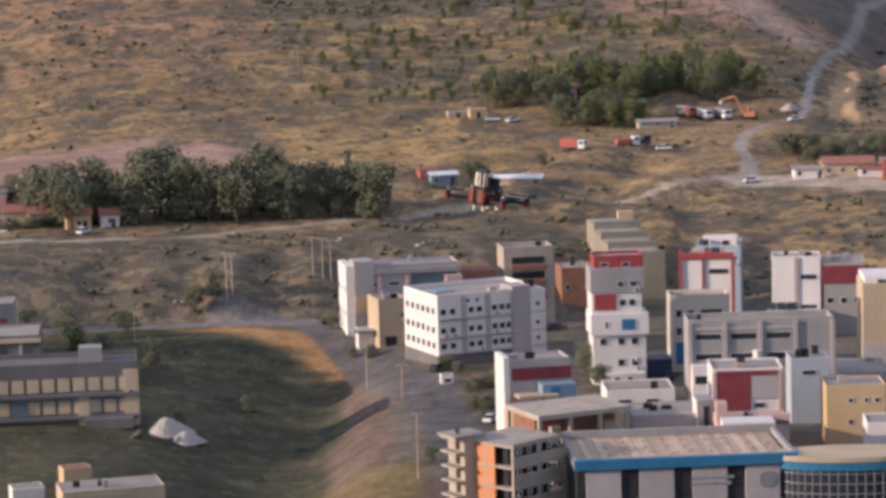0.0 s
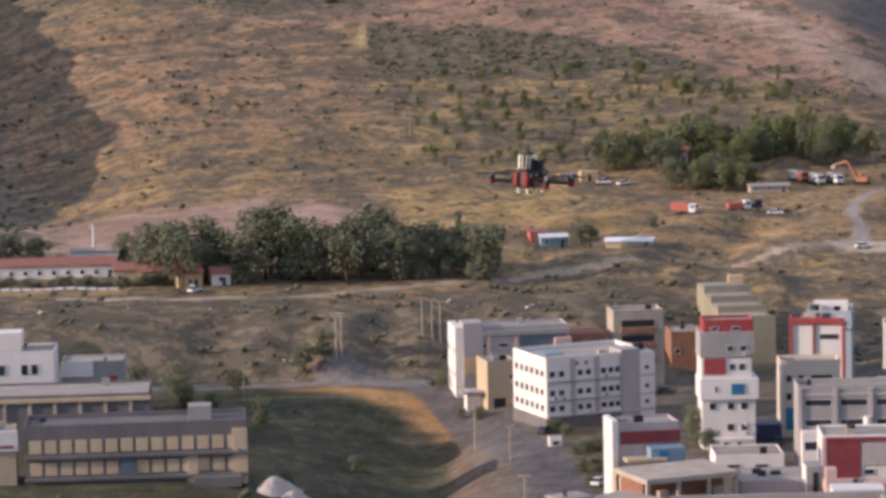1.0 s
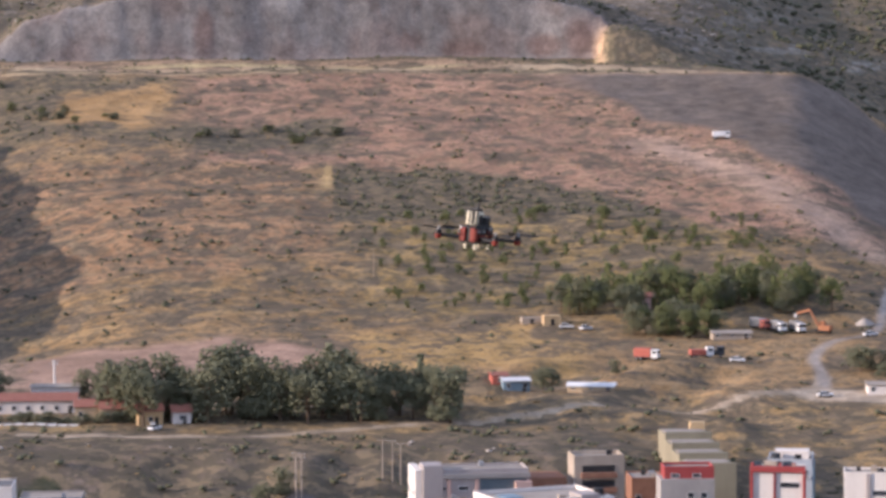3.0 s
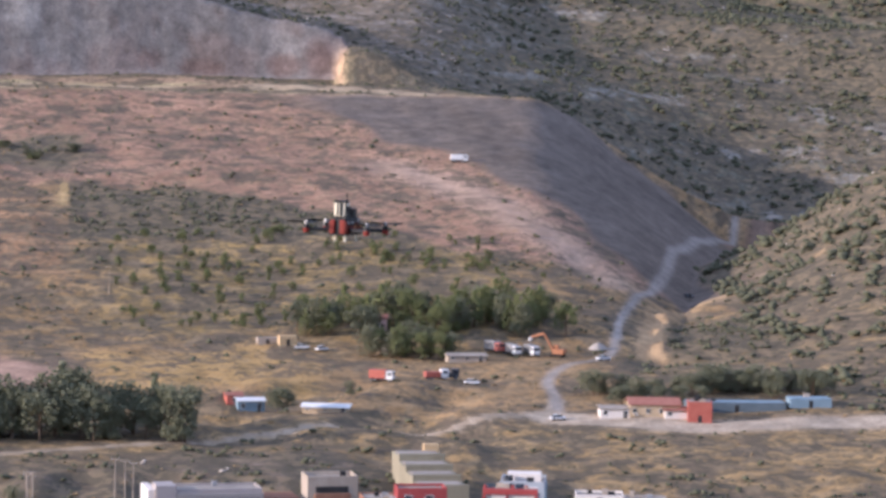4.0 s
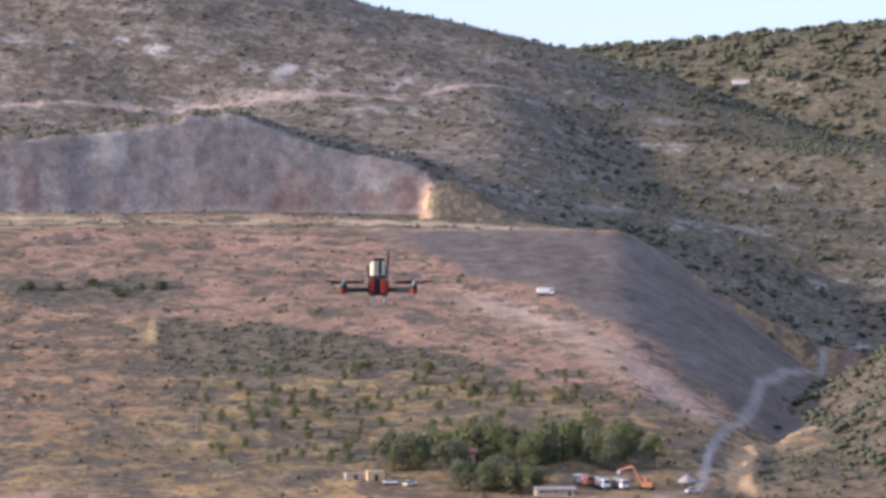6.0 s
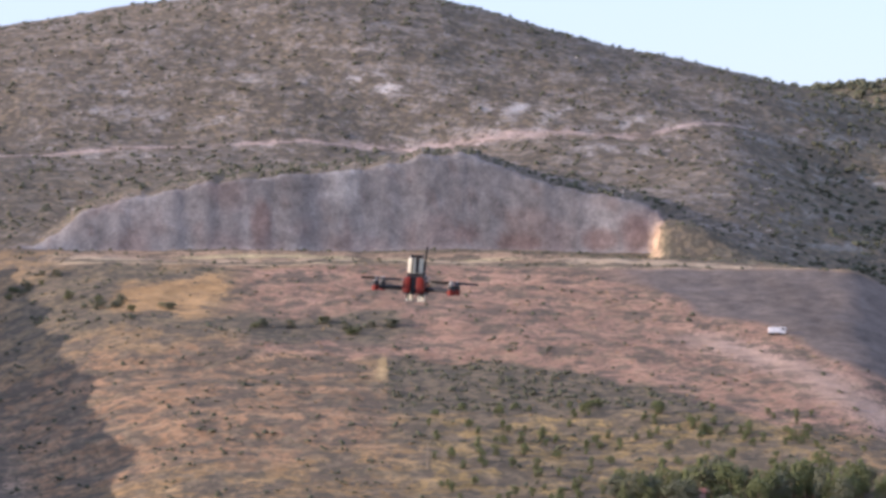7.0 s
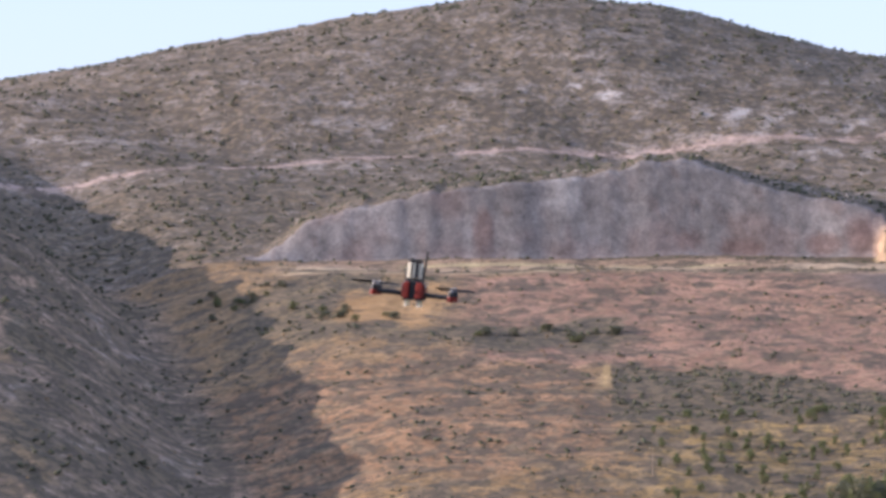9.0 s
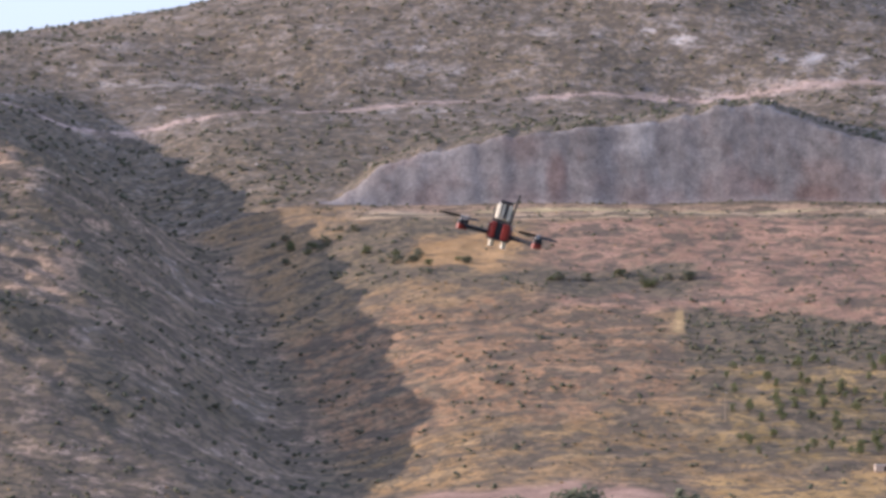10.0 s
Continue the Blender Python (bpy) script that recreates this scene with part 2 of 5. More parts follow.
def cover(x, y):
    """Land cover as base colours, in places shifted for sun and shade, and how thickly scrub grows."""
    r, a = np.hypot(x, y), np.degrees(np.arctan2(x, y))
    w1, w2, w3 = wave(x, y * 0.5, 60, 11), wave(x, y * 0.45, 22, 12), wave(x, y * 0.6, 140, 13)
    col = np.zeros((*np.shape(x), 3)) + np.array((0.30, 0.20, 0.10))
    scrub = np.full(np.shape(x), 0.2)

    def lay(mask, tone, thick=None):
        nonlocal col, scrub
        col = col * (1 - mask[..., None]) + np.array(tone) * mask[..., None]
        if thick is not None:
            scrub = scrub * (1 - mask) + thick * mask

    one = np.ones(np.shape(x))
    jr = r + 14 * w1 + 6 * w2
    ja = a + 0.5 * w1 + 0.25 * w2
    # valley floor: rough dark grass in the west, dust and concrete under the town
    # the grass tone is lowered further to carry the shade over the west
    lay(1 - blend(jr, 640, 650), (0.066, 0.068, 0.04), 0.04)
    lay((1 - blend(jr, 640, 650)) * blend(w1 + w2, 0.2, 0.9) * 0.6, (0.1, 0.085, 0.05), 0.04)
    lay(band(jr, 430, 618, 6) * blend(x + 2.5 * w2 - 0.06 * (y - 520), 0.5, 3.5), (0.15, 0.108, 0.082), 0.0)
    lay(band(jr, 470, 640, 8) * blend(ja, 0.9, 1.6), (0.15, 0.13, 0.105), 0.06)
    lay(band(jr, 500, 570, 5) * band(ja, 2.7, 4.2, 0.3), (0.14, 0.115, 0.06), 0.45)
    lay(near_line(x, y, [(-32, 634), (-14, 622), (0, 607), (8, 594)], 7 + 2 * w2, 5) * 0.9, (0.36, 0.205, 0.085), 0.0)
    lay(band(jr, 420, 484, 5) * band(ja, -0.6, 2.2, 0.3) * blend(w1 + w2, -0.9, 0.2), (0.2, 0.15, 0.07), 0.0)
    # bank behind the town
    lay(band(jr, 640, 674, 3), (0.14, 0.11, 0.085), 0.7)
    lay(band(jr, 642, 672, 3) * blend(wave(x * 1.2, y, 11, 62) + 0.6 * w2, 0.2, 0.7) * 0.75, (0.3, 0.245, 0.2), 0.25)
    lay(band(r, 666, 674, 2.5) * (w2 > -0.4), (0.36, 0.24, 0.11), 0.05)
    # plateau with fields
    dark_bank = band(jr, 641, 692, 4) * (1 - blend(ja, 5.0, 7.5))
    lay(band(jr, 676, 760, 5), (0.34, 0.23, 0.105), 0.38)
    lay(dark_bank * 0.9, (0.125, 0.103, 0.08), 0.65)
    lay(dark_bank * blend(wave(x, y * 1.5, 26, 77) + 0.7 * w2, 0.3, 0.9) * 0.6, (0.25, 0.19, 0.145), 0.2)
    lay(band(jr, 765, 842, 8) * (1 - blend(ja, -1.6, -0.6)), (0.33, 0.22, 0.16), 0.01)
    lay(band(jr, 790, 850, 8) * band(ja, -0.6, 4.2, 0.5), (0.4, 0.26, 0.1), 0.12)
    # long slope
    lay(band(jr, 850, 1010, 8) * (0.5 + 0.5 * (w3 > 0)), (0.31, 0.2, 0.09), 0.34)
    lay(band(jr, 930, 1100, 14) * (1 - blend(ja, -1.6, -0.6)), (0.335, 0.2, 0.106), 0.32)
    lay(band(jr, 868, 1010, 14) * band(ja, -0.4, 7.6, 0.6), (0.31, 0.215, 0.085), 0.36)
    edge = np.interp(a, [-1, 1.5, 4, 6.5], [1092, 1085, 1045, 985])
    lay(blend(r, 994, 1008) * (1 - blend(r + 5 * w2, edge - 4, edge + 4)) * blend(a, -1.0, -0.92) * (1 - blend(ja, 6.2, 7.0)), (0.105, 0.09, 0.062), 1.0)
    lay(near_line(x, y, [(-20.2, 1050), (-20.5, 1098)], 3, 1), (0.44, 0.31, 0.14), 0.0)
    lay(blend(r + 5 * w2, edge - 4, edge + 6) * (1 - blend(jr, 1285, 1292)) * blend(ja, -4.5, -3.0), (0.35, 0.212, 0.14), 0.18)
    lay(band(jr, 1150, 1282, 12) * band(ja, -7.6, -4.5, 0.8), (0.21, 0.17, 0.1), 0.5)
    lay(band(jr, 1120, 1165, 8) * band(ja, -4.6, -0.6, 0.6), (0.19, 0.155, 0.1), 0.6)
    lay(band(jr, 1165, 1250, 10) * band(ja, -6.2, -4.2, 0.4), (0.42, 0.26, 0.11), 0.04)
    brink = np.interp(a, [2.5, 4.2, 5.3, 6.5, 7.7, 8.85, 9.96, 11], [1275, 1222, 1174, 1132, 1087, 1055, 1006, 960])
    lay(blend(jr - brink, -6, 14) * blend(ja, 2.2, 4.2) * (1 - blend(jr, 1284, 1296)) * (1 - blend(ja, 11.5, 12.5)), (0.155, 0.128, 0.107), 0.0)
    lay(near_line(x, y, [(100, 1130), (126, 1080), (140, 1029), (155, 992), (162, 955)], 12, 14) * 0.85, (0.42, 0.3, 0.22), 0.02)
    for k, (rr, tone) in enumerate(((880, (0.44, 0.31, 0.14)), (912, (0.42, 0.29, 0.13)), (948, (0.42, 0.27, 0.14)), (990, (0.42, 0.27, 0.15)), (1040, (0.42, 0.27, 0.16)))):
        line = rr + 5 * wave(x, 0 * y, 120, 70 + k) + 0.06 * x
        lay(band(r, line - 2.2, line + 2.2, 1.2) * (1 - blend(ja, -0.4 + k * 0.1, 0.4)) * blend(wave(x, 0 * y, 60, 80 + k), -0.7, -0.3) * 0.5, tone, 0.1)
        lay(band(r, line + 4, line + 9, 2) * (1 - blend(ja, -0.4, 0.4)) * 0.7 * blend(wave(x, 0 * y, 40, 90 + k), -0.2, 0.3), (0.17, 0.14, 0.08), 0.5)
    # terrace and quarry face
    flat = band(ja, -7.4, 8.0, 0.3)
    lay(band(r, 1284, 1402, 4) * flat, (0.36, 0.25, 0.16), 0.1)
    for k, (r0, r1, tone, thick) in enumerate(((1290, 1298, (0.52, 0.4, 0.22), 0.0), (1300, 1312, (0.3, 0.25, 0.15), 0.5), (1314, 1330, (0.5, 0.38, 0.24), 0.05), (1345, 1365, (0.52, 0.42, 0.22), 0.1), (1384, 1400, (0.3, 0.26, 0.17), 0.6))):
        lay(band(r + 3 * w2, r0, r1, 3) * flat * blend(wave(x, 0 * x, 90, 50 + k), -0.8, -0.3), tone, thick)
    lay(band(r, 1335, 1400, 6) * band(ja, 2.6, 6.4, 0.5) * 0.8, (0.2, 0.19, 0.1), 0.7)
    rf = r + quarry_shift(x)
    face = band(rf, 1401, 1410.5, 1.0) * band(a, -8.2, 4.45, 0.1)
    lay(blend(r, 1403, 1409), (0.26, 0.222, 0.188), 0.42)
    lay(face, (0.222, 0.205, 0.195), 0.0)
    zz = height(x, y)
    lay(face * blend(wave(x, zz * 1.5, 44, 21) - (zz - 114) * 0.03, -0.1, 0.7) * 0.6, (0.225, 0.172, 0.152), 0.0)
    lay(face * blend(wave(x, zz * 0.9, 15, 23) + 0.4 * wave(x, zz, 6, 24), 0.3, 0.9) * 0.5, (0.2, 0.158, 0.142), 0.0)
    lay(face * blend(wave(x * 2.0, zz * 0.4, 30, 22), 0.2, 0.9) * 0.4, (0.265, 0.245, 0.232), 0.0)
    for x0, z0, wx, wz in ((76, 106, 9, 6), (92, 110, 7, 11), (14, 108, 9, 6), (-84, 112, 5, 12), (40, 104, 12, 4)):
        lay(face * (1 - blend(((x - x0) / wx) ** 2 + ((zz - z0) / wz) ** 2 + 0.5 * w2, 0.4, 1.3)) * 0.7, (0.18, 0.122, 0.105), 0.0)
    lay(band(r, 1364, 1440, 4) * blend(a, 4.34, 4.5) * (1 - blend(ja, 7.5, 9)), (0.2, 0.175, 0.13), 0.6)
    # sun on the shoulder's west face, put into its colour as bright orange
    lay(band(r, 1362, 1406, 2) * band(a, 4.1, 4.3, 0.04), (0.46, 0.32, 0.2), 0.0)
    # hill: thin scrub over pale stone
    hill = blend(r, 1415, 1430)
    strata = wave(x * 0.22, zz * 2.6, 30, 41)
    lay(hill * blend(strata + 0.5 * w2, 0.3, 1.1) * 0.4, (0.36, 0.31, 0.265), 0.12)
    lay(hill * blend(strata + w2, 0.9, 1.3) * band(r, 1600, 1800, 30) * 0.4, (0.42, 0.38, 0.34), 0.05)
    bench = np.interp(a, [-13, -9.8, -7, -2.5, 0.7, 4, 7.2, 9], [1619, 1630, 1668, 1695, 1707, 1714, 1796, 1850])
    lay(hill * band(r + 2 * w2, bench - 4, bench + 4, 3) * (1 - blend(a, 7.5, 9)) * blend(wave(x, 0 * x, 130, 57), -1.5, -0.8), (0.46, 0.345, 0.285), 0.02)
    lay(near_line(x, y, [(-276, 1492), (-238, 1440)], 7, 4), (0.44, 0.35, 0.27), 0.0)
    lay(hill * band(r, 1415, 1600, 30) * (1 - blend(a, -3, 0)), (0.24, 0.205, 0.165), 0.5)
    east = blend(jr, 1330, 1400) * blend(ja, 5.2, 8.5)
    lay(east, (0.19, 0.19, 0.158), 0.6)
    lay(east * blend(ja, 8.2, 9.5) * blend(jr, 1480, 1620), (0.145, 0.165, 0.105), 0.95)
    # pale rock, spread wider to brighten ground that lies in cast shade
    lay(east * blend(strata + 0.6 * w2, 0.1, 0.9) * 0.65, (0.36, 0.325, 0.29), 0.15)
    lay(blend(jr, 2030, 2200), (0.155, 0.17, 0.08), 0.6)
    lay(blend(jr, 2100, 2200) * blend(wave(x * 0.3, zz * 2, 50, 43), 0.5, 0.9) * 0.6, (0.36, 0.3, 0.23), 0.2)
    for x0, y0, x1, y1 in ((36, 1722, 50, 1752), (58, 1718, 74, 1750), (84, 1712, 98, 1738), (104, 1716, 120, 1746), (-60, 1765, -38, 1772), (-34, 1758, -22, 1764), (-178, 1770, -160, 1776), (-96, 1745, -84, 1750)):
        lay(near_line(x, y, [(x0, y0), (x1, y1)], 5, 5) * 0.85 * (0.3 + 0.7 * blend(strata + 0.8 * w2, -0.3, 0.4)), (0.5, 0.455, 0.41), 0.04)
    lay(near_line(x, y, [(-52, 1404), (-43, 1404)], 5, 6) * face * blend(zz, 119, 126) * 0.7, (0.42, 0.4, 0.38), 0.0)
    # west spur, soil made paler to lift its shade; scrub spur in the east
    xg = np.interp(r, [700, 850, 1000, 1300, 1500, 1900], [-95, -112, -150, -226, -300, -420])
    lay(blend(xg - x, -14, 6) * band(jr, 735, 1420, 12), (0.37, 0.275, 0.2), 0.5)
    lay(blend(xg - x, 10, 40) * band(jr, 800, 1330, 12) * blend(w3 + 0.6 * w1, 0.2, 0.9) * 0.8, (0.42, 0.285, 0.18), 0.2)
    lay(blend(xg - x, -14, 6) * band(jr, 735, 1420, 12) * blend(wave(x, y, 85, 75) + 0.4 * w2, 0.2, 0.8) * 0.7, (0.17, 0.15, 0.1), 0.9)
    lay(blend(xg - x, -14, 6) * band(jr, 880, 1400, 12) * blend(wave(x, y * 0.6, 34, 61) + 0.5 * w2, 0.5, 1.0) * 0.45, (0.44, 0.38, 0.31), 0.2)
    lay(blend(ja, 11.6, 12.4) * band(jr, 880, 1240, 10), (0.215, 0.168, 0.115), 0.85)
    lay(blend(ja, 9.8, 10.6) * band(jr, 775, 930, 10), (0.34, 0.235, 0.11), 0.55)
    lay(near_line(x, y, [(-28, 728), (-4, 731)], 4, 1), (0.46, 0.35, 0.17), 0.0)
    lay(near_line(x, y, [(-225, 1190), (-212, 1150)], 12, 12) * blend(w2 + w1, -0.8, 0.3) * 0.8, (0.44, 0.38, 0.33), 0.05)
    lay(near_line(x, y, [(-112, 703), (-74, 702)], 8, 2), (0.3, 0.21, 0.1), 0.03)
    # roads
    lay(near_line(x, y, TOWN_ROAD, 10, 1.5), (0.12, 0.108, 0.104), 0.0)
    lay(near_line(x, y, WEST_ROAD, 7, 1), (0.19, 0.17, 0.15), 0.0)
    lay(near_line(x, y, HILL_TRACK, 4, 1.2), (0.36, 0.29, 0.21), 0.0)
    lay(near_line(x, y, GULLY_ROAD, 2.4, 1.8), (0.29, 0.255, 0.225), 0.0)
    bluff = x - bluff_line(y)
    lay(band(bluff + 1.5 * w2, -3, 8, 2) * band(y, 848, 978, 8), (0.38, 0.26, 0.14), 0.0)
    lay(band(bluff, 9, 42, 5) * band(y, 855, 905, 8), (0.13, 0.115, 0.07), 0.95)
    lay(near_line(x, y, [(178, 935), (205, 972), (232, 990), (270, 1000)], 10, 9) * blend(w2 + w3, -1.0, 0.1) * 0.85, (0.42, 0.29, 0.15), 0.1)
    lay(near_line(x, y, [(112, 753), (150, 740), (230, 742)], 12, 4), (0.4, 0.33, 0.25), 0.0)
    grey = col.mean(-1, keepdims=True)
    return grey + (col - grey) * 0.95, scrub


TOWN_ROAD = [(26, 430), (24.5, 500), (20.4, 540), (10, 595), (0, 628), (-19, 640)]
WEST_ROAD = [(10, 628), (-20, 634), (-60, 632), (-120, 640)]
HILL_TRACK = [(-85, 692), (-34, 690), (14, 711), (48.6, 731), (85, 741), (112, 758), (116, 776)]
GULLY_ROAD = [(112, 748), (116, 776), (117, 812), (138, 836), (147, 866), (155, 908), (187, 1005), (211, 1118), (253, 1231), (308, 1382)]


for again in range(2):
    GULLY_ROAD = [GULLY_ROAD[0]] + [tuple(u[k] * (1 - f) + v[k] * f for k in (0, 1)) for u, v in zip(GULLY_ROAD, GULLY_ROAD[1:]) for f in (0.25, 0.75)] + [GULLY_ROAD[-1]]


def build_land():
    fine = np.concatenate([np.arange(-17.5, 8, 0.1), np.arange(8, 13, 0.05), np.arange(13, 17.5, 0.1)])
    az = np.concatenate([np.arange(-180, -17.5, 6.0), fine, np.arange(17.5, 180, 6.0)])
    rng = np.concatenate([[0.02], np.linspace(4, 400, 26), np.arange(404, 700, 2.5), np.arange(700, 1284, 3.0), np.arange(1284, 1389, 5.0),
                          np.arange(1390, 1416, 0.5), np.arange(1416, 2060, 5.0), np.arange(2060, 2800, 18.0), np.linspace(2830, 4700, 16)])
    A, R = np.meshgrid(np.radians(az), rng)
    X, Y = np.sin(A) * R, np.cos(A) * R - 0.3
    Z = height(X, Y)
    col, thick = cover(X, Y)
    herbs = thick.clip(0, 1)
    nr, na = X.shape
    i = np.arange(nr * na).reshape(nr, na)
    nxt = np.roll(i, -1, axis=1)
    quads = np.stack([i[:-1], i[1:], nxt[1:], nxt[:-1]], -1).reshape(-1, 4)[:, ::-1]
    me = bpy.data.meshes.new("ground")
    me.vertices.add(nr * na)
    me.vertices.foreach_set("co", np.stack([X, Y, Z], -1).ravel())
    me.loops.add(quads.size)
    me.loops.foreach_set("vertex_index", quads.ravel())
    me.polygons.add(len(quads))
    me.polygons.foreach_set("loop_start", np.arange(len(quads)) * 4)
    me.update(calc_edges=True)
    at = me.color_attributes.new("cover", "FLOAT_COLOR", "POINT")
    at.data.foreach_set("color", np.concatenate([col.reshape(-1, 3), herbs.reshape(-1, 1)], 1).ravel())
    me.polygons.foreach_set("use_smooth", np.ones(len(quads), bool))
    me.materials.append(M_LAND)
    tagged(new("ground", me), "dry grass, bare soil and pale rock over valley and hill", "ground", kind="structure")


def on_ground(x, y):
    return float(height(x, y))


build_land()


# ---- building blocks ----
def part(name, bm, material, parent, label=""):
    me = bpy.data.meshes.new(name)
    bm.to_mesh(me)
    bm.free()
    me.materials.append(material)
    ob = new(name, me)
    ob.parent = parent
    if label:
        tagged(ob, label)
    return ob


def box(bm, x0, x1, y0, y1, z0, z1, bevel=0.0):
    made = bmesh.ops.create_cube(bm, size=1.0)["verts"]
    bmesh.ops.scale(bm, vec=(x1 - x0, y1 - y0, z1 - z0), verts=made)
    bmesh.ops.translate(bm, vec=((x0 + x1) / 2, (y0 + y1) / 2, (z0 + z1) / 2), verts=made)
    if bevel:
        edges = list({e for v in made for e in v.link_edges})
        bmesh.ops.bevel(bm, geom=edges, offset=bevel, segments=2, affect="EDGES", profile=0.5)
    return bm


def tube(bm, p, q, r0, r1=None, sides=10):
    p, q = Vector(p), Vector(q)
    m = Matrix.Translation((p + q) / 2) @ (q - p).to_track_quat("Z", "Y").to_matrix().to_4x4()
    bmesh.ops.create_cone(bm, cap_ends=True, segments=sides, radius1=r0, radius2=r0 if r1 is None else r1, depth=(q - p).length, matrix=m)
    return bm


def root(name, m, label, category, group="", kind=""):
    ob = new(name)
    ob.matrix_world = m
    return tagged(ob, label, category, group, kind)


# ---- town: walls, roofs and openings ----
M_WHITE = surface("white_render", (0.64, 0.59, 0.55), (0.78, 0.73, 0.68), 3.0, 0.85, bump=0.1, piece=0.03, streak=3)
M_GREY = surface("grey_render", (0.269, 0.253, 0.244), (0.369, 0.346, 0.329), 3.0, 0.85, bump=0.1, piece=0.05, streak=3)
# darker copy of the grey render, with shade put into its colour
M_SHADED_GREY = surface("shaded_grey_render", (0.123, 0.115, 0.117), (0.180, 0.168, 0.166), 3.0, 0.85, bump=0.1, piece=0.05, streak=3)
M_LILAC = surface("lilac_render", (0.348, 0.313, 0.306), (0.444, 0.399, 0.385), 3.0, 0.85, bump=0.1, piece=0.05, streak=3)
M_BEIGE = surface("beige_render", (0.419, 0.328, 0.214), (0.529, 0.421, 0.291), 3.0, 0.85, bump=0.1, piece=0.05, streak=3)
M_YELLOW = surface("yellow_render", (0.5, 0.355, 0.19), (0.59, 0.435, 0.25), 3.0, 0.85, bump=0.1, piece=0.04, streak=3)
M_PINK = surface("pink_render", (0.491, 0.335, 0.291), (0.571, 0.402, 0.352), 3.0, 0.85, bump=0.1, piece=0.04, streak=3)
M_CONCRETE = surface("bare_concrete", (0.315, 0.266, 0.216), (0.462, 0.394, 0.324), 2.0, 0.9, bump=0.25, piece=0.06, streak=3)
M_BRICK = surface("hollow_brick", (0.5, 0.2, 0.08), (0.6, 0.27, 0.12), 0.8, 0.9, bump=0.3, piece=0.06)
M_BROWN = surface("brown_brick", (0.2, 0.1, 0.07), (0.3, 0.16, 0.1), 1.0, 0.9, bump=0.2, piece=0.06)
M_CRIMSON = surface("red_panel", (0.28, 0.05, 0.05), (0.36, 0.075, 0.07), 2.0, 0.6, bump=0.05, piece=0.03)
M_MAROON = surface("maroon_panel", (0.17, 0.035, 0.045), (0.24, 0.055, 0.06), 2.0, 0.6, bump=0.05, piece=0.03)
M_BLUE = surface("blue_panel", (0.03, 0.14, 0.27), (0.055, 0.2, 0.34), 2.0, 0.5, bump=0.05, piece=0.03)
M_SKYBLUE = surface("pale_blue_panel", (0.17, 0.25, 0.32), (0.25, 0.33, 0.4), 2.0, 0.6, bump=0.05, piece=0.04)
M_TEAL = surface("teal_panel", (0.09, 0.12, 0.145), (0.13, 0.16, 0.185), 2.0, 0.6, bump=0.05)
M_OLIVE = surface("olive_render", (0.235, 0.21, 0.15), (0.31, 0.28, 0.2), 3.0, 0.85, bump=0.1, piece=0.05, streak=3)
M_PALECREAM = surface("pale_cream_render", (0.5, 0.435, 0.345), (0.62, 0.545, 0.44), 3.0, 0.85, bump=0.1, piece=0.04, streak=3)
M_PALEBLUE = surface("pale_blue_render", (0.34, 0.37, 0.41), (0.43, 0.46, 0.5), 3.0, 0.85, bump=0.1, piece=0.03, streak=3)
M_NAVY = surface("navy_sheet", (0.035, 0.045, 0.085), (0.06, 0.07, 0.12), 1.5, 0.6, bump=0.1, piece=0.1)
M_ROOF = surface("roof_screed", (0.255, 0.226, 0.198), (0.359, 0.319, 0.279), 2.5, 0.95, bump=0.2, piece=0.1)
M_SHEET = surface("corrugated_sheet", (0.42, 0.31, 0.22), (0.55, 0.42, 0.3), 1.5, 0.7, bump=0.3, piece=0.2)
M_TILE = surface("clay_tile", (0.25, 0.105, 0.08), (0.34, 0.16, 0.12), 0.7, 0.9, bump=0.4, piece=0.1)
# near-black for dark fittings and for the shade inside openings
M_DARK = surface("dark_fittings_and_shade", (0.02, 0.02, 0.022), (0.04, 0.04, 0.042), 1.0, 0.8, bump=0.0)
M_GLASS = surface("window_glass", (0.02, 0.025, 0.032), (0.05, 0.055, 0.065), 2.0, 0.12, bump=0.02, piece=0.3)
M_ALU = surface("window_frame", (0.55, 0.55, 0.55), (0.7, 0.7, 0.7), 0.5, 0.5, bump=0.0)
M_STEEL = surface("grey_steel", (0.3, 0.3, 0.31), (0.45, 0.45, 0.46), 0.6, 0.5, 0.6, bump=0.05)
# brighter copy of the white render, for a roof box painted as sunlit
M_CARWHITE_T = surface("sunlit_white_render", (0.68, 0.65, 0.6), (0.78, 0.75, 0.7), 3.0, 0.85, bump=0.1)
M_WOOD = surface("pole_wood", (0.3, 0.23, 0.16), (0.42, 0.34, 0.25), 0.4, 0.9, bump=0.2, streak=8)

WINDOW_MESHES = {}
AC_RNG = random.Random(17)


def window_meshes(w, h):
    key = (round(w, 2), round(h, 2))
    if key not in WINDOW_MESHES:
        t, d = 0.09, 0.1
        bm = bmesh.new()
        rings = [[bm.verts.new(q) for q in ((a, y, a), (w - a, y, a), (w - a, y, h - a), (a, y, h - a))] for a, y in ((0, 0), (0, -d), (t, -d), (t, 0))]
        for k in range(4):
            for j in range(4):
                bm.faces.new((rings[k][j], rings[k][(j + 1) % 4], rings[(k + 1) % 4][(j + 1) % 4], rings[(k + 1) % 4][j]))
        bmesh.ops.recalc_face_normals(bm, faces=bm.faces[:])
        fr = bpy.data.meshes.new("window")
        bm.to_mesh(fr)
        bm.free()
        fr.materials.append(M_ALU)
        bm = bmesh.new()
        box(bm, t, w - t, -0.03, -0.002, t, h - t)
        pa = bpy.data.meshes.new("pane")
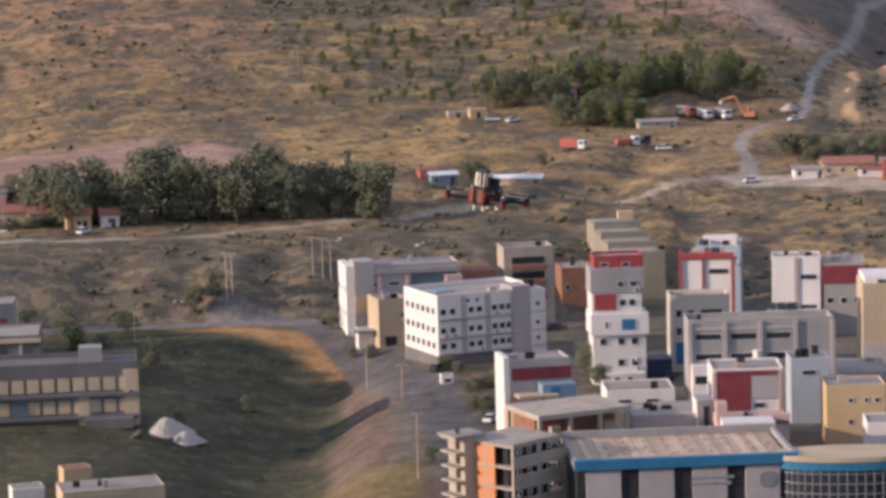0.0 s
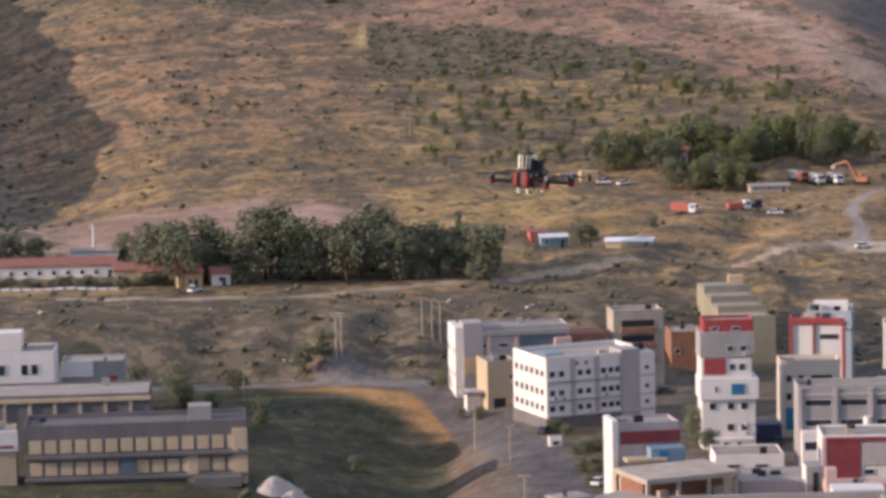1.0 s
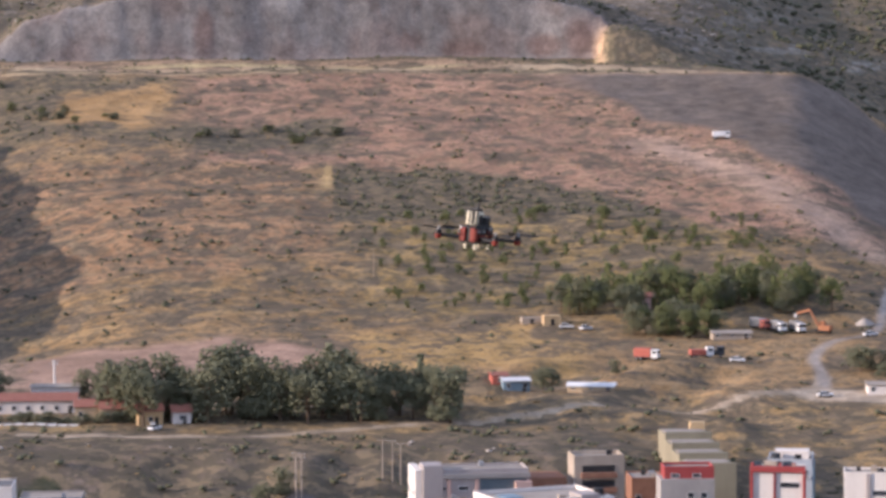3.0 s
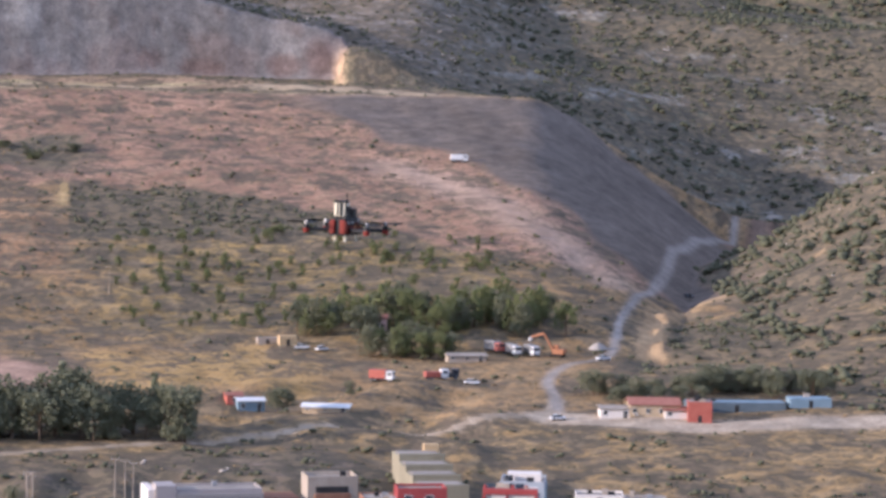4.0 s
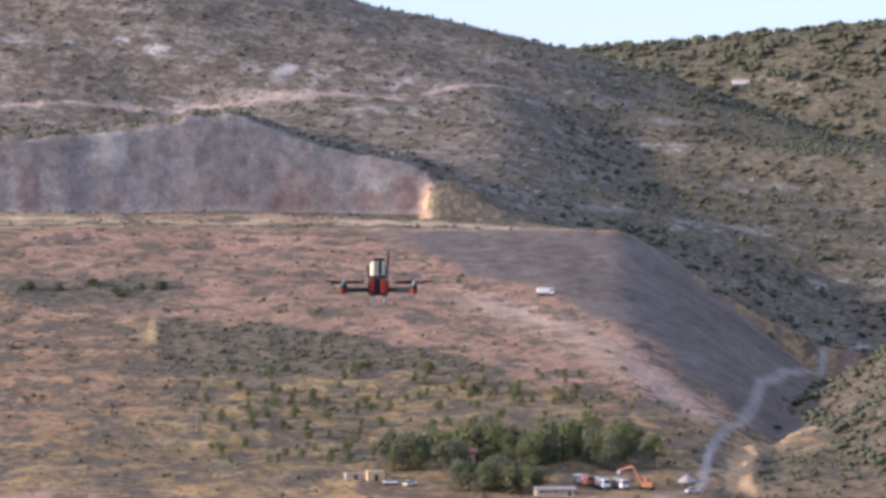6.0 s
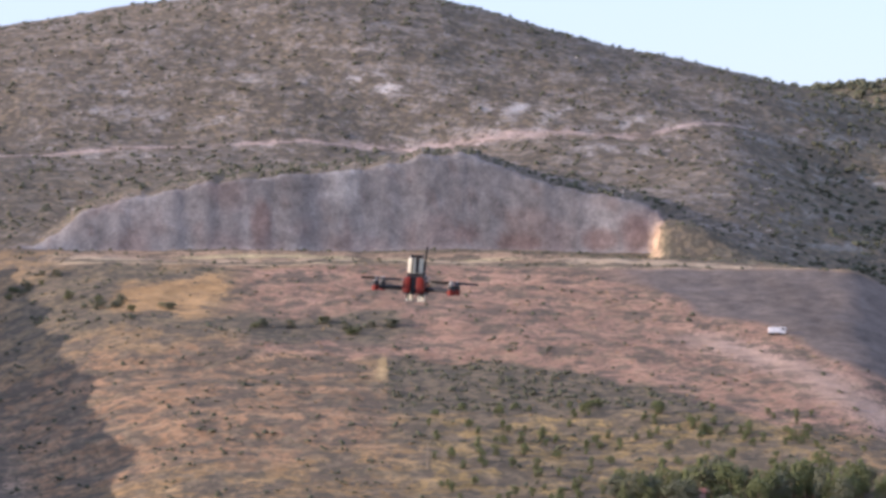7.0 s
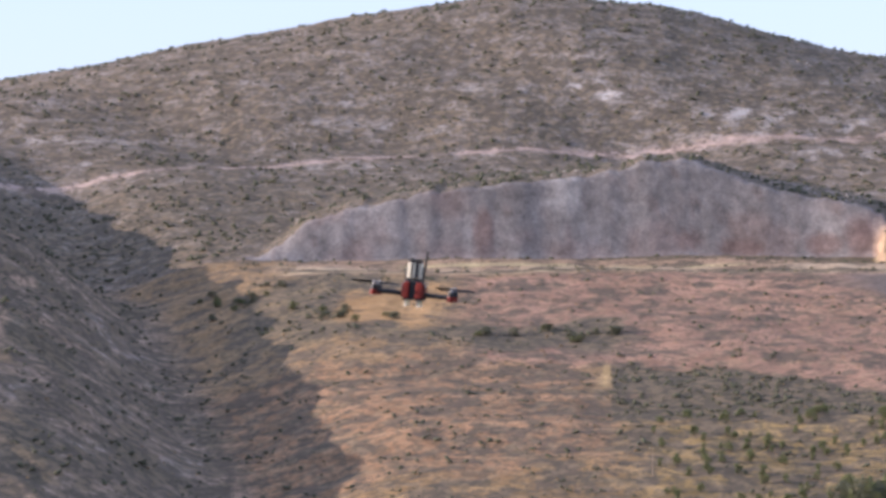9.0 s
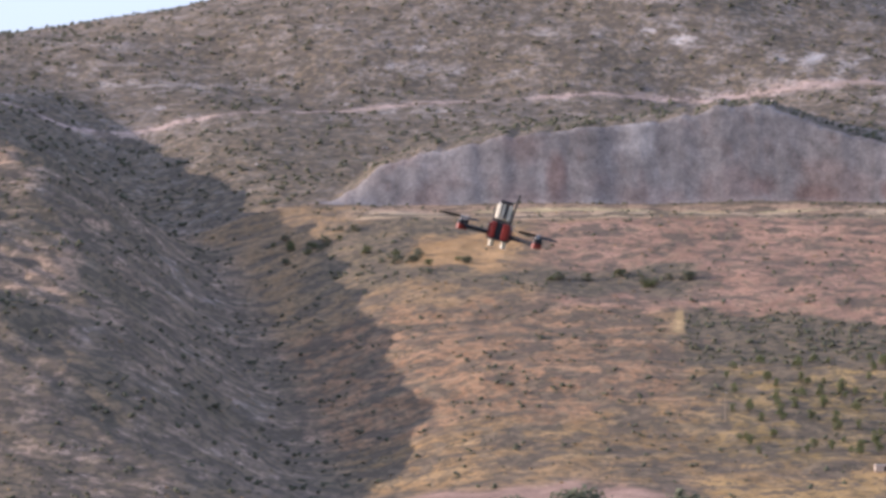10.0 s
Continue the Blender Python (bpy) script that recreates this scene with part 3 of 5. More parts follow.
        bm.to_mesh(pa)
        bm.free()
        pa.materials.append(M_GLASS)
        WINDOW_MESHES[key] = fr, pa
    return WINDOW_MESHES[key]


def windows(b, face, mass, z, h, spans):
    """Framed windows on one face of a mass: each span is from-to along the face in metres."""
    x0, x1, y0, y1 = mass[:4]
    for u0, u1 in spans:
        fr, pa = window_meshes(u1 - u0, h)
        w = new("window", fr)
        w.parent = b
        w.matrix_basis = {"front": pose(x0 + u0, y0, z), "left": pose(x0, y1 - u0, z, 0, 0, -90), "right": pose(x1, y0 + u0, z, 0, 0, 90)}[face]
        p = new("pane", pa)
        p.parent = w
        if face == "front" and 1.15 <= h < 1.6 and u1 - u0 < 1.6 and AC_RNG.random() < 0.3:
            bm = bmesh.new()
            box(bm, x0 + u1 - 0.55, x0 + u1 + 0.4, y0 - 0.42, y0 - 0.02, z - 0.75, z - 0.1, 0.04)
            unit = part("air_conditioner", bm, M_ALU, b, "white air conditioner on the wall")
            bm = bmesh.new()
            tube(bm, (x0 + u1 - 0.2, y0 - 0.46, z - 0.43), (x0 + u1 - 0.2, y0 - 0.41, z - 0.43), 0.24, 0.24, 12)
            part("fan_grille", bm, M_DARK, unit)


def row(total, n, w, edge=0.8):
    """n windows of width w spread evenly over a face."""
    if n == 1:
        return [((total - w) / 2, (total + w) / 2)]
    step = (total - 2 * edge - w) / (n - 1)
    return [(edge + k * step, edge + k * step + w) for k in range(n)]


def mass(b, name, m, material, label=""):
    bm = bmesh.new()
    box(bm, *m, 0.06)
    return part(name, bm, material, b, label)


def flat_roof(b, m, material, wall, kerb=0.7):
    """A roof slab inside a parapet."""
    x0, x1, y0, y1, z0, z1 = m
    mass(b, "roof", (x0 + 0.3, x1 - 0.3, y0 + 0.3, y1 - 0.3, z1 - 0.02, z1 + 0.12), material)
    for q in ((x0, x1, y0, y0 + 0.25), (x0, x1, y1 - 0.25, y1), (x0, x0 + 0.25, y0 + 0.25, y1 - 0.25), (x1 - 0.25, x1, y0 + 0.25, y1 - 0.25)):
        mass(b, "parapet", (*q, z1 - 0.01, z1 + kerb), wall)


ROOF_RNG = random.Random(3)


def roof_units(b, m):
    """Vents, tanks and crates on a roof."""
    x0, x1, y0, y1, z1 = m[0] + 1, m[1] - 1, m[2] + 1, m[3] - 1, m[5]
    if x1 - x0 < 4 or y1 - y0 < 3:
        return
    for k in range(ROOF_RNG.choice((1, 2, 3))):
        x, y, w, h = ROOF_RNG.uniform(x0, x1 - 1), ROOF_RNG.uniform(y0, y1 - 1), ROOF_RNG.uniform(0.7, 1.6), ROOF_RNG.uniform(0.6, 1.5)
        mass(b, "roof_unit", (x, x + w, y, y + 0.9, z1 + 0.1, z1 + 0.1 + h), ROOF_RNG.choice((M_STEEL, M_DARK, M_CONCRETE)))


def block(b, m, wall, roof=None, kerb=0.7, name="wall", label=""):
    mass(b, name, m, wall, label)
    if roof:
        flat_roof(b, m, roof, wall, kerb)
        roof_units(b, m)
    return m


def site(name, x, y, rz, label, category="building", lift=0.0):
    return root(name, pose(x, y, on_ground(x, y) - 0.9 + lift, 0, 0, rz), label, category, "town buildings")


def tank(b, x, y, z, r=0.8, h=1.6, material=None):
    bm = bmesh.new()
    tube(bm, (x, y, z), (x, y, z + h), r, r * 0.96, 14)
    part("water_tank", bm, material or M_STEEL, b)


def panels(b, x, y, z, n):
    for k in range(n):
        bm = bmesh.new()
        box(bm, -0.9, 0.9, -0.04, 0.04, 0, 1.9)
        o = part("solar_panel", bm, M_GLASS, b, "tilted dark solar panel")
        o.matrix_basis = pose(x + k * 2.0, y, z, -50, 0, 0)


def white_works():
    b = site("factory", 32.4, 574, 22, "white rendered four-storey works with small dark windows")
    m = block(b, (-9.6, 13.0, 0, 16, 0, 14.0), M_WHITE, M_ROOF, 0.9)
    # dark ground floor: shade under the overhang painted on a flat band
    mass(b, "plinth", (-9.7, 13.1, -0.1, 16.1, 0, 2.9), M_SHADED_GREY)
    mass(b, "stair_tower", (6.4, 10.5, -0.5, 5, 0, 15.4), M_LILAC)
    mass(b, "corner_bay", (10.5, 13.8, -0.4, 5, 0, 14.6), M_WHITE)
    mass(b, "roof_sheet", (-9.2, -5.2, 1, 6, 15.2, 15.5), M_SKYBLUE, "pale blue canopy on the roof")
    for x in (-4.4, 0.8):
        mass(b, "pilaster", (x, x + 1.1, -0.2, 0.05, 2.9, 14.4), M_LILAC)
    for z in (4.1, 7.2, 10.9):
        mass(b, "floor_band", (-9.5, 13.9, -0.55, 0.0, z - 1.0, z - 0.72), M_LILAC)
        windows(b, "front", m, z, 1.25, [(0.6, 1.9), (2.6, 3.9), (6.6, 7.9), (8.4, 9.7), (11.7, 13.0), (13.3, 14.6), (14.8, 15.9)])
        windows(b, "front", (10.5, 13.8, -0.4, 5), z + 0.2, 0.9, [(1.0, 2.0)])
        windows(b, "left", m, z, 1.4, row(16, 6, 1.4, 1.2))
    windows(b, "front", m, 13.0, 0.8, [(6.0, 7.0), (8.2, 9.0), (10.2, 11.3)])
    tank(b, 11.4, 2.2, 14.6, 1.1, 1.5, M_DARK)
    mass(b, "door", (-8.6, -6.4, -0.2, 0.05, 0, 2.6), M_DARK)


def grey_works():
    b = site("factory", 18.7, 614.7, 7, "grey and white factory with pink pilasters and blue recess")
    m = block(b, (-10.8, 11.5, 0, 9, 0, 14.8), M_LILAC, M_ROOF, 0.5)
    # west side in white, the sun on it put into the wall colour
    mass(b, "side_wall", (-12.4, -10.8, 0.6, 12, 0, 15.2), M_WHITE)
    mass(b, "corner_tower", (-10.8, -6.6, -0.4, 6, 0, 16.2), M_LILAC)
    mass(b, "blue_recess", (1.3, 11.0, -0.12, 0.05, 4.8, 13.2), M_TEAL, "dark blue-grey recessed wall")
    mass(b, "eave", (-6.5, 11.8, -0.5, 0.2, 13.3, 14.3), M_GREY)
    for x in (-5.7, 0.2):
        mass(b, "pilaster", (x, x + 0.7, -0.35, 0.05, 0, 13.3), M_PINK, "pink rendered pilaster")
    mass(b, "brick_wing", (12, 20, 2, 12, 0, 12.8), M_BROWN)
    mass(b, "pink_wing", (8.5, 12, -1.5, 6, 0, 12.6), M_PINK)
    # yellow sheet imitates a patch of sun on the corner tower
    mass(b, "lit_panel", (-10.6, -6.8, -0.5, -0.38, 5.4, 9.0), M_YELLOW)
    windows(b, "front", m, 10.8, 0.9, [(7.4, 9.6), (4.0, 5.0)])
    windows(b, "front", m, 5.6, 0.9, [(7.4, 10.0)])
    windows(b, "front", m, 2.4, 1.0, [(7.6, 8.6)])
    windows(b, "left", (-12.4, -10.8, 0.6, 12), 4.5, 1.3, row(11, 3, 1.3))
    windows(b, "left", (-12.4, -10.8, 0.6, 12), 9.5, 1.3, row(11, 3, 1.3))
    a = site("annex", 15.4, 601.5, 14, "beige rendered annex with blank sunlit side wall")
    m = block(a, (-2.8, 3.4, 0, 8.5, 0, 10.2), M_BEIGE, M_ROOF, 0.4)
    windows(a, "front", m, 6.5, 1.2, [(4.6, 5.5)])
    mass(a, "door", (-1.5, 1, -0.08, 0.05, 0, 2.8), M_DARK)
    c = site("gate_lodge", 10.0, 604, 10, "small canopy porch beside the factory yard")
    block(c, (-1.6, 1.6, 0, 3, 0, 4.6), M_WHITE, M_ROOF, 0.3)
    mass(c, "canopy", (-2.8, 2.4, -1.8, 3, 4.4, 4.8), M_GREY)


def brown_block():
    b = site("apartment_block", 45.2, 620, 6, "unfinished brown apartment block with deep red balconies")
    m = block(b, (-5.4, 5.4, 0, 8, 0, 16.4), M_CONCRETE, M_ROOF, 0.9)
    for k, z in enumerate((6.2, 9.4, 12.6)):
        # black sheet on the flat wall paints the shade of a loggia
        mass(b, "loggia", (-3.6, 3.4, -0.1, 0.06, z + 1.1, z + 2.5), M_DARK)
        mass(b, "balcony", (-3.9, 3.7, -1.1, 0.05, z - 0.1, z + 1.0), M_BROWN, "red-brown brick balcony front")
    windows(b, "left", m, 10, 1.2, row(8, 2, 1.3))
    c = site("brick_house", 57, 636, 3, "bare red-brown brick house with flat roof")
    m = block(c, (-3.6, 3.6, 0, 10, 0, 9), M_BROWN, M_ROOF, 0.4)
    windows(c, "front", m, 4.5, 1.2, row(7.2, 2, 1.2))


def red_top_tower():
    b = site("tower_block", 56.4, 545.1, 1, "slim white tower block with stepped tiers and red top")
    m = block(b, (-5.0, 5.0, 0, 7, 0, 10.2), M_WHITE)
    mass(b, "base_tier", (-4.2, 4.6, -1.4, 0, 0, 3.0), M_WHITE)
    mass(b, "blue_tier", (-5.4, 5.5, -0.7, 7, 10.2, 14.2), M_WHITE)
    mass(b, "white_tier", (-5.1, 4.3, 0, 7, 14.2, 18.2), M_WHITE)
    mass(b, "grey_tier", (-5.3, 4.8, -0.3, 7, 18.2, 22.8), M_GREY)
    t = (-4.5, 4.8, 0.6, 7, 22.8, 24.5)
    mass(b, "red_tier", t, M_CRIMSON, "bright red roof tier")
    flat_roof(b, t, M_ROOF, M_CRIMSON, 0.6)
    mass(b, "red_panel", (-4.6, -0.5, -0.2, 0.02, 14.9, 17.9), M_CRIMSON, "square red wall panel")
    mass(b, "blue_panel", (0.4, 2.9, -0.85, -0.68, 11.2, 13.2), M_BLUE, "bright blue wall panel")
    for z, sp in ((4.2, [(4.6, 6.0), (7.2, 8.6)]), (8.2, [(1.3, 2.7), (4.7, 6.1), (7.2, 8.6)])):
        windows(b, "front", m, z, 1.4, sp)
    windows(b, "front", (-4.2, 4.6, -1.4, 0), 1.2, 1.2, [(2.9, 4.1), (5.4, 6.4)])
    windows(b, "front", (-5.1, 4.3, 0, 12), 15.6, 1.3, [(5.2, 6.5), (7.0, 8.3)])
    windows(b, "front", (-5.3, 4.8, -0.3, 12), 19.2, 1.2, [(5.0, 6.3), (7.4, 8.8)])
    windows(b, "front", (-4.5, 4.8, 0.6, 12), 23.0, 0.8, [(1.2, 2.8), (5.2, 6.8)])
    windows(b, "front", (-5.4, 5.5, -0.7, 12), 11.6, 1.2, [(2.7, 3.3)])
    windows(b, "left", m, 4.5, 1.4, row(7, 2, 1.3))
    tank(b, 3.2, -0.6, 5.2, 0.35, 0.6)


def stepped_hall():
    b = site("stepped_hall", 70.6, 636, 3, "ochre concrete hall climbing the bank in glazed roof steps")
    for k, (y0, z1) in enumerate(((0, 12.2), (11, 13.0), (22, 13.8), (33, 14.8))):
        m = (-5.4 + k * 0.1, 5.6, y0, y0 + 11, -2, z1)
        mass(b, "wall", m, M_OLIVE)
        mass(b, "parapet", (m[0], m[1], y0, y0 + 0.7, z1 - 0.01, z1 + 0.7), M_OLIVE)
        mass(b, "roof_light", (-4.6, 4.6, y0 + 1.4, y0 + 9.5, z1 - 0.02, z1 + 0.25), M_ROOF, "long pale roof panel")
    mass(b, "painted_gable", (2.0, 5.5, 42, 43.8, 11, 16.6), M_YELLOW, "yellow painted end wall")


def red_frame_block():
    b = site("apartment_block", 79.6, 594.7, -9, "white apartment block framed in dark red render")
    m = block(b, (-5.2, 5.4, 0, 7, 0, 17.2), M_WHITE, M_ROOF, 0.5)
    for q in ((-5.6, -5.0), (5.0, 5.6)):
        mass(b, "red_pier", (*q, -0.5, 0.4, 4, 17.6), M_CRIMSON)
    mass(b, "red_lintel", (-5.6, 5.6, -0.55, 0.4, 17.0, 18.2), M_CRIMSON)
    mass(b, "red_mullion", (-0.9, -0.4, -0.4, 0.1, 8, 17), M_MAROON)
    mass(b, "side_panel", (5.4, 5.6, 0.4, 7, 0, 16.5), M_SKYBLUE, "pale blue side wall")
    windows(b, "front", m, 13.8, 1.2, [(5.6, 9.6)])
    windows(b, "front", m, 8.8, 1.2, [(5.6, 9.6), (1.0, 3.6)])
    panels(b, -4.2, 4, 17.3, 4)
    for x in (-5.2, 0.5, 3.2):
        tank(b, x, 1.5, 17.9, 0.35, 0.8, M_CRIMSON)
    c = site("apartment_block", 85.6, 620, -10, "pale blue apartment block with white roof cabins")
    m = block(c, (-4.8, 4.6, 0, 12, 0, 15.6), M_PALEBLUE, M_ROOF, 0.6)
    mass(c, "roof_cabin", (-3.4, 3.8, 3, 7, 15.6, 17.6), M_WHITE)
    mass(c, "blue_side", (4.6, 4.8, 0, 12, 0, 14.6), M_SKYBLUE)
    windows(c, "front", m, 12.8, 1.2, row(9.4, 3, 1.4))
    windows(c, "right", m, 12.8, 1.2, row(12, 3, 1.4))
    tank(c, -3, 1.6, 15.7, 0.9, 1.6, M_GLASS)


def beige_flats():
    b = site("apartment_block", 72.9, 555.2, -2, "beige flats with deep loggias and blue shutter door")
    m = block(b, (-5.7, 5.7, 0, 7, 0, 14.8), M_PALECREAM, M_ROOF, 0.9)
    for z in (8.0, 11.4):
        windows(b, "front", m, z, 1.5, [(1.1, 2.3), (3.4, 4.6)])
    # loggia shade painted as a black sheet, without a recess
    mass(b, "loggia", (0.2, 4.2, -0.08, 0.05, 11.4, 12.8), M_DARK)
    mass(b, "balcony", (-0.4, 4.8, -0.9, 0.05, 10.2, 11.2), M_PALECREAM)
    mass(b, "shutter", (-4.6, -2.0, -0.12, 0.05, 2.4, 6.6), M_BLUE, "blue roller shutter")
    mass(b, "white_pier", (-5.9, -5.3, -0.3, 0.2, 0, 15), M_WHITE)


def grey_factory():
    b = site("factory", 79.3, 518, -2, "long grey factory with pilasters and ribbon windows")
    m = block(b, (-13.4, 12.6, 0, 8, 0, 15.8), M_GREY, M_ROOF, 1.0)
    for x in (-13.5, -7.2, -0.9, 5.4, 12.0):
        mass(b, "pilaster", (x, x + 0.8, -0.4, 0.05, 0, 16.3), M_LILAC)
    for z in (9.4, 13.0):
        windows(b, "front", m, z, 1.3, [(1.2, 6.0), (7.5, 12.3), (13.8, 18.4)])
    mass(b, "sign_band", (-13.4, 5.4, -0.2, 0.05, 14.8, 15.4), M_LILAC)
    mass(b, "white_bay", (-13.0, -6.8, -2.5, 0, 0, 8.9), M_WHITE)
    windows(b, "front", (-13.0, -6.8, -2.5, 0), 5.6, 1.6, [(0.4, 3.0)])
    mass(b, "ochre_bay", (-6.8, 6.2, -1.6, 0, 0, 9.2), M_OLIVE)
    tank(b, -1.2, -0.9, 9.2, 0.8, 2.0, M_WHITE)
    c = site("annex", 84.6, 500.9, -2, "pale blue-grey annex with one dark strip window")
    m = block(c, (-3.2, 3.6, 0, 7, 0, 12.0), M_PALEBLUE, M_ROOF, 0.4)
    windows(c, "front", m, 9.3, 1.0, [(1.9, 4.4)])


def red_panel_block():
    b = site("workshop", 71.5, 484.8, -3, "white workshop with dark red cladding panels")
    m = block(b, (-5.9, 6.0, 0, 10, 0, 13.4), M_WHITE, M_ROOF, 0.4)
    mass(b, "red_cladding", (-5.0, 0.5, -0.25, 0.02, 5.6, 12.9), M_MAROON, "dark red cladding panel")
    for q in ((-5.9, -5.2), (5.1, 5.7)):
        mass(b, "red_pier", (*q, -0.35, 0.02, 4.6, 13.3), M_PINK)
    mass(b, "red_fascia", (-5.2, 5.1, -0.35, 0.02, 12.7, 13.4), M_MAROON)
    mass(b, "grey_panel", (0.7, 5.0, -0.2, 0.02, 8.6, 12.4), M_LILAC)
    windows(b, "front", m, 10.8, 0.9, [(8.4, 10.4)])
    windows(b, "front", m, 7.0, 1.0, [(6.9, 8.8)])
    tank(b, -0.8, 3, 13.5, 0.7, 1.5, M_DARK)
    c = site("workshop", 68.3, 457.5, -3, "low pink and white workshop with flat terrace")
    m = block(c, (-5.6, 5.7, 0, 9, 0, 9.6), M_PINK, M_ROOF, 0.5)
    mass(c, "white_box", (-5.2, 3.0, -4.5, 0.5, 0, 10.9), M_CARWHITE_T, "sunlit white roof box")
    mass(c, "pink_tower", (-5.7, -4.0, 1, 4, 9.5, 13.0), M_PINK)
    mass(c, "pink_rail", (1.0, 5.8, 0, 0.4, 9.5, 11.4), M_PINK)
    windows(c, "front", m, 6.6, 1.6, [(8.7, 10.2)])


def blue_hall():
    b = site("showroom", 54.8, 428.6, 0.5, "large showroom with blue fascia and brown sheet roof", lift=0.85)
    m = (-17.2, 15.6, 0, 21, 0, 9.3)
    mass(b, "wall", (m[0], m[1], 0.2, 21, 0, 9.0), M_DARK)
    for k in range(4):
        x = -15.8 + k * 7.9
        mass(b, "wall_panel", (x, x + 5.2, -0.05, 0.6, 0, 8.4), M_LILAC, "pale cladding panel between dark piers")
    mass(b, "fascia", (m[0] - 0.4, m[1] + 0.2, -0.5, 0.5, 8.6, 10.2), M_BLUE, "bright blue metal fascia")
    for q in ((m[0] - 0.3, m[0] + 0.4), (m[1] - 0.5, m[1] + 0.2)):
        mass(b, "parapet", (*q, 0.5, 21, 8.6, 10.0), M_GREY)
    mass(b, "parapet", (m[0], m[1], 20.6, 21.2, 8.6, 10.4), M_GREY)
    rng = random.Random(4)
    for k in range(26):
        x = m[0] + 0.7 + k * 1.2
        mass(b, "roof_sheet", (x, x + 1.15, 0.6, 20.5, 9.05, 9.2 + 0.05 * (k % 2)), M_SHEET)
    for k in range(34):
        x, y = -12 + (k % 9) * 3.1 + rng.uniform(-0.4, 0.4), 3 + (k // 9) * 4.6 + rng.uniform(-1, 1)
        mass(b, "roof_vent", (x, x + 0.6, y, y + 0.8, 9.2, 9.5), M_CONCRETE)
    for k in range(2):
        mass(b, "sign_bar", (-0.1, 6.2 - k * 0.4, -0.1, 0.02, 6.6 - k * 0.9, 7.1 - k * 0.9), M_STEEL, "grey line of raised lettering")
    bm = bmesh.new()
    tube(bm, (11.2, -0.15, 6.3), (11.2, 0.0, 6.3), 1.3, 1.3, 20)
    part("round_emblem", bm, M_STEEL, b)
    c = site("glass_pavilion", 78.5, 425.5, -4, "curved glass pavilion under a cream and blue roof rim", lift=0.6)
    c.scale = (1.2, 0.5, 1.0)
    bm = bmesh.new()
    tube(bm, (0, 9, 0), (0, 9, 8.0), 9.2, 9.2, 40)
    part("glazing", bm, M_GLASS, c, "curved curtain wall of dark glass")
    for z0, z1, r, mt in ((8.0, 9.3, 9.8, M_BLUE), (9.3, 10.0, 10.0, M_BEIGE)):
        bm = bmesh.new()
        tube(bm, (0, 9, z0), (0, 9, z1), r, r, 40)
        part("roof_rim", bm, mt, c)
    for k in range(26):
        a = radians(180 + k * 7)
        bm = bmesh.new()
        tube(bm, (9.25 * math.cos(a), 9 + 9.25 * math.sin(a), 0), (9.25 * math.cos(a), 9 + 9.25 * math.sin(a), 8), 0.08, 0.08, 5)
        part("mullion", bm, M_STEEL, c)
    for k in range(5):
        bm = bmesh.new()
        tube(bm, (0, 9, 1.4 + k * 1.5), (0, 9, 1.55 + k * 1.5), 9.3, 9.3, 40)
        part("transom", bm, M_STEEL, c)


def brick_shell():
    b = site("building_shell", 32.6, 433.5, 42, "unfinished concrete building shell with orange brick infill")
    w, d = 11.5, 11.0
    for k in range(5):
        mass(b, "floor_slab", (-w / 2, w / 2, 0, d, k * 3.2 - 0.05, k * 3.2 + 0.3), M_CONCRETE)
    for k in range(4):
        z0, z1 = k * 3.2 + 0.3, k * 3.2 + 3.15
        for x in (-w / 2, -0.3, w / 2 - 0.45):
            for y in (0, d / 2, d - 0.45):
                mass(b, "column", (x, x + 0.45, y, y + 0.45, z0, z1), M_CONCRETE)
        # near-black box stands in for shade deep in the open floors
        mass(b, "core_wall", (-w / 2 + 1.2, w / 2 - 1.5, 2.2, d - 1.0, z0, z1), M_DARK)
        # west face: brick with a window, and one open bay
        mass(b, "brick_infill", (-w / 2 + 0.02, -w / 2 + 0.35, 3.9, d - 0.45, z0, z1), M_BRICK, "orange hollow-brick infill wall")
        windows(b, "left", (-w / 2 + 0.02, 0, 0, d), z0 + 0.9, 1.2, [(1.9, 3.1)])
        mass(b, "front_infill", (-w / 2 + 0.5, w / 2 - 0.5, 0.15, 0.4, z0, z0 + (1.5 if k % 2 else 1.9)), M_CONCRETE if k else M_BROWN)
        windows(b, "front", (-w / 2, w / 2, 0.15, d), z0 + 1.9, 0.8, row(w, 5, 0.9, 1.0))
    mass(b, "roof_kerb", (-w / 2, w / 2, 0, 0.3, 13.1, 13.5), M_CONCRETE)
    c = site("stair_shaft", 22.6, 435.5, 30, "raw concrete stair shaft with projecting slab landings")
    mass(c, "shaft", (-1.4, 2.4, 0, 4.5, 0, 13.8), M_CONCRETE)
    for k in range(7):
        mass(c, "landing", (-3.0, -1.4, 0, 4.2, k * 2.2 + 0.2, k * 2.2 + 0.55), M_CONCRETE)
        # black plate paints the shade of an opening that is not cut
        mass(c, "opening", (-1.48, -1.38, 1.2, 2.4, k * 2.2 + 0.7, k * 2.2 + 2.0), M_DARK)
    mass(c, "roof", (-3.2, 2.6, -0.2, 4.7, 13.8, 14.1), M_ROOF)


